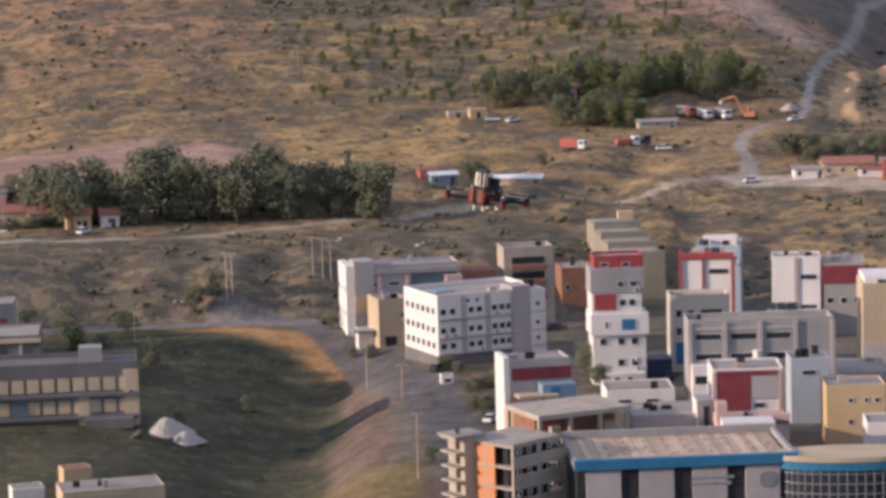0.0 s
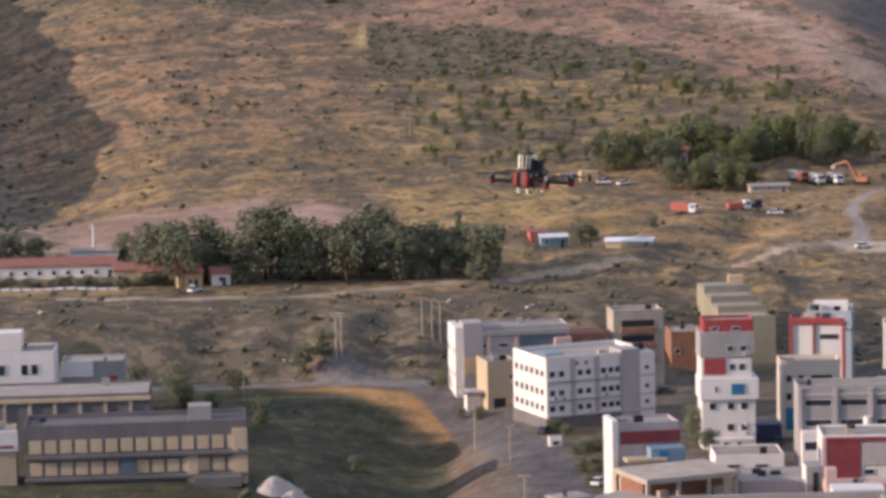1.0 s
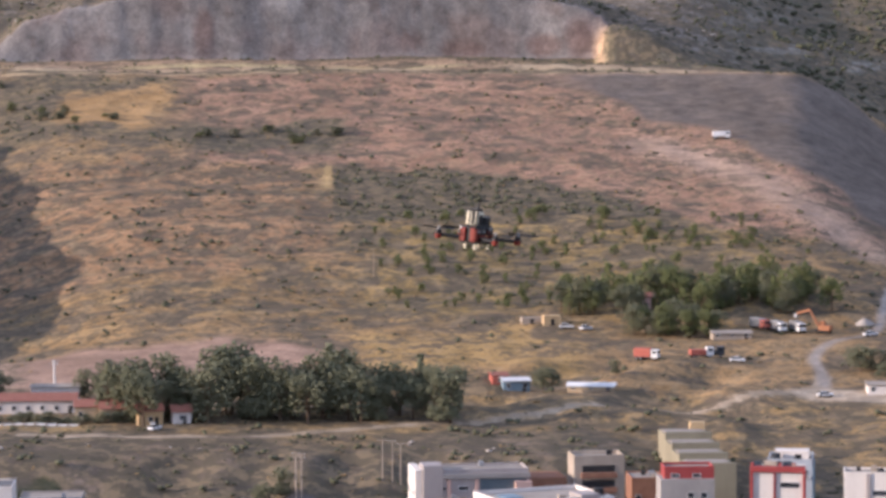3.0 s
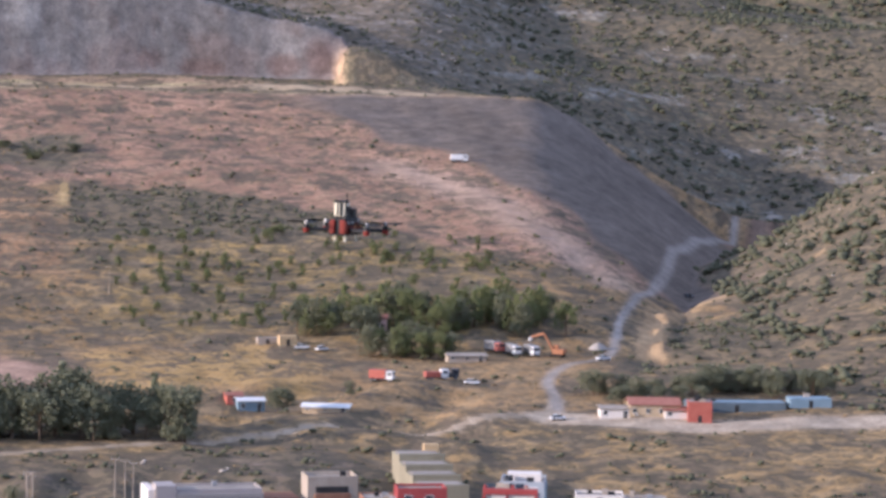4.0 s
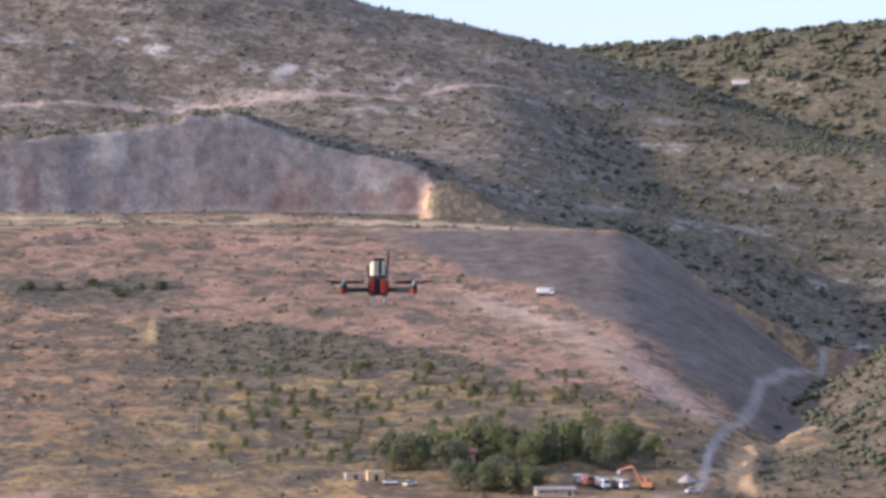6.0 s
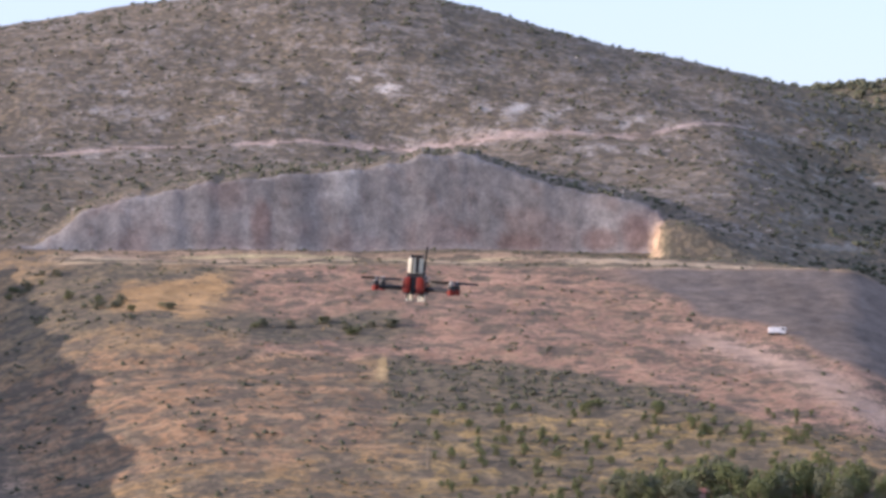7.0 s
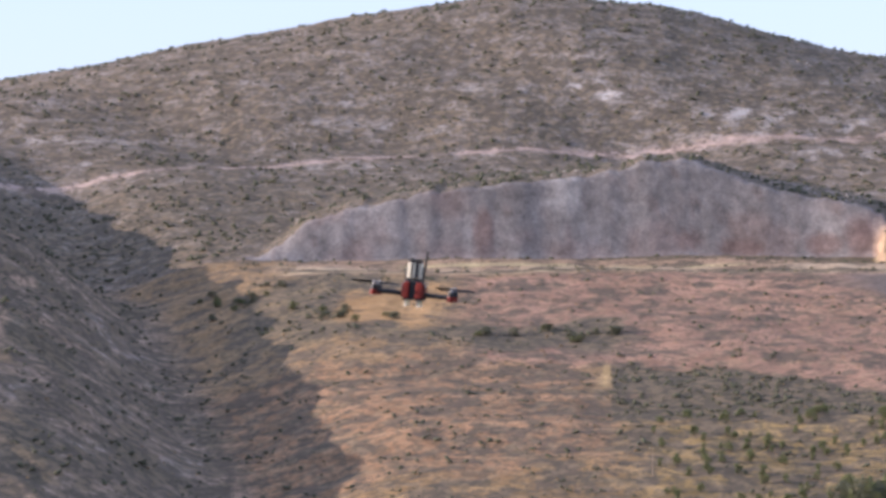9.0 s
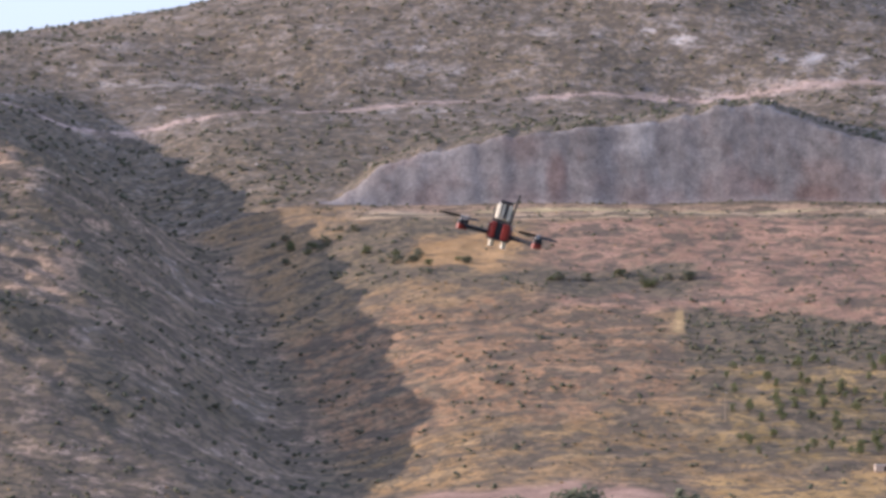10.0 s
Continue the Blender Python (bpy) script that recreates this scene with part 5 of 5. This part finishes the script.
def leaf_material(name, a, b):
    m, n, l, p = nodes_of(name, 0.75)
    p.inputs["Specular IOR Level"].default_value = 0.1
    g, info, add, mix = (n.new("ShaderNode" + k) for k in ("NewGeometry", "ObjectInfo", "Math", "Mix"))
    mix.data_type = "RGBA"
    l.new(g.outputs["Random Per Island"], add.inputs[0])
    l.new(info.outputs["Random"], add.inputs[1])
    half = n.new("ShaderNodeMath")
    half.operation = "MULTIPLY"
    half.inputs[1].default_value = 0.5
    l.new(add.outputs[0], half.inputs[0])
    l.new(half.outputs[0], mix.inputs["Factor"])
    mix.inputs["A"].default_value, mix.inputs["B"].default_value = (*a, 1), (*b, 1)
    l.new(mix.outputs["Result"], p.inputs["Base Color"])
    return m


M_LEAF_DARK = leaf_material("dark_foliage", (0.108, 0.116, 0.074), (0.19, 0.192, 0.12))
M_LEAF_GREEN = leaf_material("green_foliage", (0.098, 0.115, 0.05), (0.19, 0.2, 0.085))
M_SCRUB = leaf_material("scrub_foliage", (0.066, 0.071, 0.048), (0.118, 0.12, 0.074))
M_TUFT = leaf_material("dry_tufts", (0.22, 0.15, 0.07), (0.42, 0.3, 0.15))
M_STONE = leaf_material("pale_stone", (0.3, 0.27, 0.24), (0.52, 0.47, 0.42))


def ico(level=1):
    bm = bmesh.new()
    bmesh.ops.create_icosphere(bm, subdivisions=level, radius=1.0)
    bm.verts.ensure_lookup_table()
    v = np.array([q.co[:] for q in bm.verts])
    f = np.array([[q.index for q in p.verts] for p in bm.faces])
    bm.free()
    return v, f


ICO_V, ICO_F = ico(1)


def clumps(rng, centres, sizes, squash=0.8, rough=0.3):
    """Uneven leafy lumps round the given centres, as one set of points and faces."""
    vs, fs = [], []
    for k, (c, s) in enumerate(zip(centres, sizes)):
        j = ICO_V * (1 + rng.uniform(-rough, rough, (len(ICO_V), 1)))
        t = rng.uniform(0, 6.28)
        j = j @ np.array([[math.cos(t), -math.sin(t), 0], [math.sin(t), math.cos(t), 0], [0, 0, 1]])
        vs.append(j * s * np.array((1, 1, squash)) + c)
        fs.append(ICO_F + k * len(ICO_V))
    return np.concatenate(vs), np.concatenate(fs)


def raw_mesh(name, v, f, material):
    me = bpy.data.meshes.new(name)
    me.from_pydata(v.tolist(), [], f.tolist())
    me.materials.append(material)
    return me


def crown_points(rng, kind):
    """Lump centres and sizes for a crown of height 1 and width about 0.6."""
    cs, ss = [], []
    if kind == "column":
        for k in range(220):
            z = rng.uniform(0.08, 1.0)
            w = 0.13 * math.sin(min(1, z * 1.15 + 0.1) * math.pi) ** 0.6 + 0.02
            t = rng.uniform(0, 6.28)
            cs.append((w * math.cos(t), w * math.sin(t), z))
            ss.append(rng.uniform(0.014, 0.036))
    else:
        lobes = [(rng.uniform(-0.24, 0.24), rng.uniform(-0.24, 0.24), rng.uniform(0.16, 0.86), rng.uniform(0.13, 0.24)) for _ in range(10)]
        lobes[0] = (0, 0, 0.84, 0.17)
        for k in range(900):
            x, y, z, r = lobes[k % 10]
            d = rng.normal(size=3)
            d /= np.linalg.norm(d)
            q = r * rng.uniform(0.55, 1.2)
            cs.append((x + d[0] * q, y + d[1] * q, z + d[2] * q * 0.85))
            ss.append(rng.uniform(0.010, 0.034))
    return np.array(cs), np.array(ss)


def trunk_mesh(rng, kind):
    bm = bmesh.new()
    tube(bm, (0, 0, -0.02), (0.01, 0, 0.5), 0.024, 0.015, 7)
    if kind != "column":
        for k in range(4):
            t = k * 1.57 + rng.uniform(-0.4, 0.4)
            tube(bm, (0.005, 0, 0.26 + 0.05 * k), (0.2 * math.cos(t), 0.2 * math.sin(t), 0.6 + 0.05 * k), 0.012, 0.005, 5)
    else:
        tube(bm, (0.01, 0, 0.5), (0, 0, 0.95), 0.014, 0.004, 6)
    me = bpy.data.meshes.new("trunk")
    bm.to_mesh(me)
    bm.free()
    me.materials.append(M_BARK)
    return me


TREE_MESHES = {}
for kind, leaf in (("broad", M_LEAF_DARK), ("green", M_LEAF_GREEN), ("column", M_LEAF_DARK), ("young", M_LEAF_GREEN)):
    g = np.random.RandomState(len(kind) * 7)
    TREE_MESHES[kind] = []
    for n in range(4):
        shape = "column" if kind in ("column", "young") else "broad"
        cs, ss = crown_points(g, shape)
        TREE_MESHES[kind].append((trunk_mesh(g, shape), raw_mesh("crown", *clumps(g, cs, ss, 0.7, 0.5), leaf)))
TREE_RNG = random.Random(8)


def tree(x, y, h, kind, label, spread=1.0, group=""):
    tr, cr = TREE_RNG.choice(TREE_MESHES[kind])
    kind_name = "shrub" if group in ("terrace shrubs", "roadside shrubs", "house hedge") else "young_pine" if group == "young pines" else "tree"
    b = root(kind_name, pose(x, y, on_ground(x, y) - 0.1, 0, 0, TREE_RNG.uniform(0, 360)), label, "shrub" if kind_name == "shrub" else "tree", group)
    b.scale = (h * spread, h * spread, h)
    for nm, me in (("trunk", tr), ("crown", cr)):
        o = new(nm, me)
        o.parent = b


R = random.Random(21)
# shelter belt behind the houses
for k in range(46):
    x = -66 + k * 1.85 + R.uniform(-1.5, 1.5)
    tall = 13 + 5 * math.sin(k * 0.5) * 0.5 + R.uniform(-2, 3)
    if x > 2:
        tall *= 0.8
    tree(x, 716 + R.uniform(-6, 16) + 0.1 * x, tall, "broad" if k % 4 else "column", "tall dark evergreen in a shelter belt", 1.0 if k % 4 else 1.3, "shelter belt")
for x, y, h in ((-120, 735, 12), (-112, 738, 13), (-104, 742, 10), (-97, 744, 9), (-76, 748, 9), (-70, 742, 10)):
    tree(x, y, h, "broad", "dark evergreen behind the low houses", 1.0, "shelter belt")
# grove by the trucks
for k in range(44):
    x = 52 + k * 1.85 + R.uniform(-1.5, 1.5)
    y = 866 + R.uniform(-3, 26)
    k2 = k % 3
    tree(x, y, R.uniform(8, 12.5), ("broad", "green", "young")[k2], ("dark evergreen in the grove above the trucks", "mid-green tree in the grove above the trucks", "young light-green conifer in the grove")[k2], 1.0 if k2 < 2 else 1.6, "grove")
for k in range(9):
    tree(72 + k * 3.0 + R.uniform(-1, 1), 846 + R.uniform(-4, 6), R.uniform(6, 10), "green" if k % 2 else "broad", "leafy tree beside the sheds", 1.1, "grove")
for x, y, h in ((40.5, 753, 6.5), (42.8, 753.5, 6.2), (-2, 712, 6), (18, 726, 5), (61, 773, 4)):
    tree(x, y, h, "broad", "dense dark tree on the plateau", 1.2)
# young conifers planted over the lower slope
for k in range(190):
    r, az = R.uniform(875, 1005), radians(R.uniform(-0.2, 8.2))
    if r > 950 and az > radians(7.4):
        continue
    tree(r * math.sin(az), r * math.cos(az), R.uniform(2.0, 4.2), "green", "young light-green pine on the dry slope", 1.1, "young pines")
# valley trees in front of the bank
for x, y, h, s in ((-26, 640, 7.5, 1.0), (-23, 645, 6.5, 1.2), (-52, 616, 8.5, 1.0), (-49, 606, 5, 1.3), (-62, 630, 6, 1.2), (-70, 634, 7, 1.1), (-44, 600, 4.5, 1.4), (-33.5, 588, 6, 1.0),
                   (3.3, 622, 3.8, 1.3), (10.8, 596, 3, 1.5), (50.5, 548, 7.5, 1.0), (52, 540, 5, 1.2), (-13, 560, 3.5, 1.3), (24, 566, 3, 1.6), (27, 562, 2.5, 1.7), (-40, 625, 5, 1.4),
                   (-25.5, 531, 4, 1.1), (7, 600, 2.4, 1.4), (18, 480, 3, 1.4), (-5, 432, 4.5, 1.5), (-9, 428, 5, 1.3)):
    tree(x, y, h, "green" if x < -44 and h < 6 else "broad", "rounded leafy tree in the valley", s, "valley trees")
for k in range(16):
    tree(R.uniform(27, 36), R.uniform(508, 556), R.uniform(1.5, 3.2), "broad", "low dark shrub on waste ground by the road", 1.8, "roadside shrubs")
for k in range(22):
    tree(-104 + k * 2.3 + R.uniform(-0.6, 0.6), 711 + R.uniform(-2, 2), R.uniform(1.6, 3.0), "broad", "clipped dark shrub in front of the low houses", 1.9, "house hedge")
# broad shrubs below the brink of the terrace
for az0, az1, r0, r1, n in ((-9.2, -7.2, 1235, 1285, 16), (-7.6, -5.0, 1175, 1225, 12), (-3.6, -0.8, 1130, 1165, 14)):
    for k in range(n):
        r, az = R.uniform(r0, r1), radians(R.uniform(az0, az1))
        tree(r * math.sin(az), r * math.cos(az), R.uniform(1.8, 3.6), "green" if k % 3 == 0 else "broad", "broad dull-green shrub below the terrace brink", 2.0, "terrace shrubs")
# thicket at the mouth of the gully road
for k in range(26):
    tree(126 + k * 2.6 + R.uniform(-1, 1), 772 + R.uniform(-4, 14) + 0.05 * k, R.uniform(4, 8), "broad", "dark thicket tree beside the gully road", 1.5, "thicket")


# ---- scrub, tufts and stones ----
def scatter(name, label, category, material, seed, tries, keep, size, squash, lumps=4, fine=1):
    """Joined ground cover, thick where the land cover says so."""
    g = np.random.RandomState(seed)
    a = np.radians(g.uniform(-16.9, 16.9, tries))
    r = np.sqrt(g.uniform(430 ** 2, 2750 ** 2, tries))
    x, y = np.sin(a) * r, np.cos(a) * r
    p = keep(x, y, r, np.degrees(a))
    ok = g.uniform(0, 1, tries) < p
    x, y = x[ok], y[ok]
    s = size(np.hypot(x, y), g, len(x), x)
    protos = []
    for k in range(8):
        cs = g.normal(size=(lumps, 3)) * (0.5, 0.5, 0.18) + (0, 0, 0.3)
        protos.append(clumps(g, cs, g.uniform(0.35, 0.7, lumps), squash, 0.35))
    z = height(x, y)
    pick = g.randint(0, 8, len(x))
    vs, fs, base = [], [], 0
    for k in range(8):
        w = pick == k
        pv, pf = protos[k]
        n = int(w.sum())
        t = g.uniform(0, 6.28, n)
        c, q = np.cos(t)[:, None], np.sin(t)[:, None]
        sz = s[w][:, None]
        v = np.stack([(pv[:, 0] * c - pv[:, 1] * q) * sz + x[w][:, None], (pv[:, 0] * q + pv[:, 1] * c) * sz + y[w][:, None], pv[:, 2] * sz + z[w][:, None]], -1)
        fs.append((pf[None] + (np.arange(n) * len(pv))[:, None, None] + base).reshape(-1, 3))
        vs.append(v.reshape(-1, 3))
        base += n * len(pv)
    v, f = np.concatenate(vs), np.concatenate(fs)
    me = bpy.data.meshes.new(name)
    me.vertices.add(len(v))
    me.vertices.foreach_set("co", v.ravel())
    me.loops.add(f.size)
    me.loops.foreach_set("vertex_index", f.ravel())
    me.polygons.add(len(f))
    me.polygons.foreach_set("loop_start", np.arange(len(f)) * 3)
    me.update(calc_edges=True)
    me.materials.append(material)
    tagged(new(name, me), label, category, kind="stuff")


def scrub_chance(x, y, r, a):
    c = cover(x, y)[1]
    patch = 0.35 + 0.5 * wave(x, y, 45, 31) + 0.5 * wave(x, y, 17, 32)
    return np.where(r > 640, c * patch.clip(0.04, 1.2) * 0.8 * (1 + 0.9 * ((a > 10.2) & (r > 790) & (r < 1250)) + 0.8 * (r < 700) + 2.6 * ((c > 0.9) & (r < 1110))), c * 0.3 * (a < 0))


scatter("scrub", "low dark evergreen scrub scattered over the hillsides", "scrub", M_SCRUB, 5, 330000, scrub_chance,
        lambda r, g, n, x_of: (0.45 + 1.35 * g.uniform(0, 1, n) ** 2.5) * (1 + ((r > 1410) | (x_of > 195)) * 0.45 + (x_of > 195) * 0.45 + (r > 2050) * 2.0), 0.6, 2)
scatter("dry_grass", "clumps of dry straw-coloured grass on the slopes", "dry grass", M_TUFT, 6, 45000,
        lambda x, y, r, a: np.where((r > 640) & (r < 1400), 0.28 * (0.5 + 0.7 * wave(x, y * 0.5, 40, 33)).clip(0, 1) * (cover(x, y)[1] > 0.02), 0),
        lambda r, g, n, x_of: g.uniform(0.35, 0.9, n), 0.4, 2)
scatter("stones", "pale limestone boulders and outcrops on the hill", "stones", M_STONE, 7, 30000,
        lambda x, y, r, a: np.where((r > 1412) & (r < 2010), 0.35 * (wave(x, y * 0.7, 55, 35) > 0.45), np.where((a > 11.8) & (r > 900) & (r < 1250), 0.06, np.where((r > 640) & (r < 690), 0.12, 0))),
        lambda r, g, n, x_of: 0.3 + 1.1 * g.uniform(0, 1, n) ** 2, 0.5, 2)


def heap(x, y, w, h, material, label):
    """A tipped heap of loose gravel."""
    g = np.random.RandomState(12)
    n, k = 9, 22
    v, f = [], []
    for i in range(n):
        q = i / (n - 1)
        for j in range(k):
            t = j * 6.283 / k
            rr = w * q * (1 + 0.12 * math.sin(3 * t + 1) + g.uniform(-0.05, 0.05))
            v.append((rr * math.cos(t), rr * math.sin(t) * 0.8, h * (1 - q ** 1.4) + g.uniform(-0.08, 0.08) - 0.1))
    for i in range(n - 1):
        for j in range(k):
            f.append((i * k + j, (i + 1) * k + j, (i + 1) * k + (j + 1) % k, i * k + (j + 1) % k))
    me = bpy.data.meshes.new("spoil_mound")
    me.from_pydata(v, [], f)
    me.materials.append(material)
    ob = new("spoil_mound", me)
    ob.matrix_world = pose(x, y, on_ground(x, y))
    tagged(ob, label, "mound")


heap(-27.5, 525, 4.6, 3.2, M_STONE, "pale grey gravel heap beside the long factory")
heap(-24.0, 521, 3.4, 2.2, M_STONE, "small pale gravel heap at the ravine's edge")
heap(140.0, 858, 3.2, 2.0, M_STONE, "pale spoil heap beside the gully road")


# ---- the quadcopter ----
M_CARBON = surface("carbon", (0.012, 0.012, 0.014), (0.03, 0.03, 0.032), 0.05, 0.45, bump=0.1)
M_RED = surface("red_plastic", (0.14, 0.018, 0.012), (0.22, 0.03, 0.018), 0.03, 0.4, bump=0.05)
M_CREAM = surface("cream_plastic", (0.75, 0.68, 0.5), (0.82, 0.76, 0.6), 0.05, 0.45, bump=0.05)
M_SILVER = surface("motor_metal", (0.32, 0.31, 0.3), (0.45, 0.44, 0.42), 0.02, 0.5, 0.6, bump=0.05)
# darker copy of the red plastic, shade put into it for the sides
M_SHADED_RED = surface("shaded_red_plastic", (0.09, 0.014, 0.01), (0.15, 0.026, 0.016), 0.03, 0.5, bump=0.05)
# copper tone for the clips that imitate glints on the body
M_COPPER = surface("copper_glint", (0.5, 0.24, 0.12), (0.62, 0.33, 0.17), 0.02, 0.4, 0.7, bump=0.05)
# seconds, place in metres and turn in degrees
DRONE_PATH = [
    (0, 0.522, 8.823, 98.959, -4.2, 6.3, -37.6),
    (0.5, 0.379, 8.844, 99.078, -3.0, 4.1, -38.6),
    (1, 0.331, 8.858, 99.202, -1.9, 2.6, -38.2),
    (1.5, 0.288, 8.870, 99.324, -2.6, 3.9, -36.0),
    (2, 0.239, 8.878, 99.429, -3.0, 4.8, -33.7),
    (2.2, 0.229, 8.880, 99.452, -3.0, 4.8, -33.6),
    (3.3, 0.367, 8.876, 99.462, -2.9, 5.0, -32.5),
    (3.5, 0.457, 8.872, 99.466, -3.1, 5.8, -31.1),
    (4, 0.674, 8.863, 99.550, -0.5, 0.9, -30.4),
    (4.5, 0.825, 8.853, 99.615, -0.9, 2.2, -26.3),
    (5, 0.858, 8.852, 99.658, -0.4, 1.6, -20.5),
    (5.5, 0.738, 8.664, 99.718, 0.0, -0.6, -7.9),
    (6, 0.482, 8.383, 99.785, 0.0, -0.3, -4.3),
    (6.2, 0.356, 8.290, 99.814, -0.1, 1.5, -6.5),
    (7.3, -0.147, 7.798, 99.909, -0.5, 3.6, -6.9),
    (7.5, -0.182, 7.797, 99.907, -0.2, 2.6, -3.7),
    (8, -0.291, 7.794, 99.926, -0.1, 1.9, -0.9),
    (8.5, -0.444, 7.687, 99.927, -0.2, 3.1, -0.7),
    (9, -0.642, 7.673, 99.908, -0.6, 6.2, -0.2),
    (9.5, -0.741, 7.664, 99.924, -1.1, 10.1, -0.6),
    (10, -0.610, 7.675, 99.918, -1.1, 15.0, 0.4),
]


def build_drone():
    d = root("quadcopter", pose(0, 0, 0), "small black and red racing quadcopter in flight with antenna", "drone")
    bm = bmesh.new()
    box(bm, -0.026, 0.026, -0.06, 0.058, -0.0165, -0.0125, 0.001)
    part("frame_plate", bm, M_CARBON, d)
    bm = bmesh.new()
    box(bm, -0.022, 0.022, -0.054, 0.052, -0.012, 0.034, 0.004)
    body = part("body", bm, M_CARBON, d, "black carbon body core")
    for sx in (-1, 1):
        for y0, y1, z0, z1 in ((-0.06, -0.034, -0.012, 0.026), (-0.028, 0.0, -0.01, 0.012), (0.009, 0.026, -0.012, 0.022), (0.031, 0.056, -0.012, 0.014)):
            bm = bmesh.new()
            box(bm, sx * 0.0255 - 0.004, sx * 0.0255 + 0.004, y0, y1, z0, z1, 0.003)
            part("side_guard", bm, M_SHADED_RED, body, "red plastic side guard in a shaded tone")
    for x0, x1 in ((-0.024, -0.009), (0.007, 0.024)):
        bm = bmesh.new()
        box(bm, x0, x1, -0.061, -0.053, -0.012, 0.03, 0.003)
        part("tail_guard", bm, M_RED, body, "glossy red plastic tail guard")
    # silver and copper clips, added in place of glints along the guards
    for k, (y, z) in enumerate(((-0.018, 0.022), (0.0, 0.01), (0.02, 0.028), (0.035, 0.012), (-0.045, 0.02))):
        for x in (-0.0301, 0.0301):
            bm = bmesh.new()
            box(bm, x - 0.0011, x + 0.0011, y - 0.006, y + 0.006, z - 0.004, z + 0.004, 0.0005)
            part("metal_clip", bm, M_COPPER if k % 2 else M_SILVER, body, "small bright clip standing in for a glint")
    bm = bmesh.new()
    tube(bm, (-0.026, 0.056, 0.01), (-0.032, 0.062, 0.066), 0.004, 0.0035, 8)
    part("front_antenna", bm, M_CARBON, d, "short black front antenna")
    bm = bmesh.new()
    box(bm, 0.0, 0.019, 0.002, 0.034, 0.039, 0.064, 0.003)
    part("receiver_box", bm, M_CARBON, d)
    bm = bmesh.new()
    box(bm, -0.02, 0.02, -0.045, 0.042, 0.035, 0.039, 0.001)
    part("top_plate", bm, M_CARBON, d)
    for k, y in enumerate((-0.004, 0.015, 0.034)):
        bm = bmesh.new()
        tube(bm, (-0.016, y, 0.038), (-0.016, y, 0.074), 0.0075)
        part("capacitor", bm, M_CREAM, d, "white cylindrical capacitor")
    bm = bmesh.new()
    box(bm, -0.02, 0.018, -0.046, -0.014, 0.039, 0.08, 0.004)
    c = part("action_camera", bm, M_CREAM, d, "cream camera block")
    for x0, x1 in ((-0.0095, -0.0065), (0.0005, 0.0095)):
        bm = bmesh.new()
        box(bm, x0, x1, -0.0495, -0.0455, 0.042, 0.08, 0.001)
        part("back_plate", bm, M_CARBON, c)
    bm = bmesh.new()
    box(bm, 0.0175, 0.0205, -0.034, -0.016, 0.04, 0.07, 0.001)
    part("side_plate", bm, M_CARBON, c, "black plate on the camera's side")
    bm = bmesh.new()
    box(bm, -0.015, 0.017, -0.047, -0.015, 0.0805, 0.089, 0.002)
    part("top_cap", bm, M_CARBON, c)
    bm = bmesh.new()
    tube(bm, (0.023, -0.056, 0.03), (0.03, -0.06, 0.112), 0.0036, 0.0026, 8)
    part("antenna", bm, M_CARBON, d, "black whip antenna")
    props = []
    for sx in (-1, 1):
        for sy in (-1, 1):
            hx, hy = sx * 0.1, sy * 0.065
            bm = bmesh.new()
            tube(bm, (sx * 0.015, sy * 0.03, -0.001), (hx, hy, -0.001), 0.006, 0.0055, 6)
            part("arm", bm, M_CARBON, d)
            bm = bmesh.new()
            tube(bm, (hx, hy, -0.012), (hx, hy, 0.002), 0.0095, 0.0102, 14)
            motor = part("motor_mount", bm, M_RED, d, "red motor guard")
            bm = bmesh.new()
            tube(bm, (hx, hy, 0.002), (hx, hy, 0.014), 0.0098, 0.0085, 14)
            part("motor", bm, M_CARBON, motor)
            bm = bmesh.new()
            tube(bm, (hx, hy, 0.014), (hx, hy, 0.025), 0.0058, 0.0035, 10)
            part("nut", bm, M_SILVER, motor, "shiny steel propeller nut")
            bm = bmesh.new()
            for k in range(3):
                c0, s0 = math.cos(k * 2.094), math.sin(k * 2.094)
                rows = [(0.004, 0.004), (0.02, 0.0075), (0.045, 0.0065), (0.06, 0.002)]
                up = [bm.verts.new((c0 * u - s0 * w, s0 * u + c0 * w, 0.0018 + w * 0.3)) for u, w in rows]
                dn = [bm.verts.new((c0 * u + s0 * w, s0 * u - c0 * w, -w * 0.3)) for u, w in rows]
                for q in range(3):
                    bm.faces.new((up[q], up[q + 1], dn[q + 1], dn[q]))
            bmesh.ops.solidify(bm, geom=bm.faces[:], thickness=0.0012)
            pr = part("propeller", bm, M_CARBON, d, "dark three-bladed propeller")
            pr.location = (hx, hy, 0.019)
            props.append(pr)
    for sx in (-0.016, 0.016):
        for sy in (-0.04, 0.035):
            bm = bmesh.new()
            tube(bm, (sx, sy, -0.016), (sx, sy, -0.034), 0.0046, 0.0042, 8)
            part("foot", bm, M_CREAM, d, "pale rubber landing foot")
    return d, props


drone, propellers = build_drone()


def motions():
    walk(drone, [(t, pose(x, y, z, rx, ry, rz)) for t, x, y, z, rx, ry, rz in DRONE_PATH])
    for k, pr in enumerate(propellers):
        turn = 74 if k in (0, 3) else -74
        walk(pr, [(n / 10, pose(*pr.location, 0, 0, k * 31 + turn * n)) for n in range(101)])


motions()
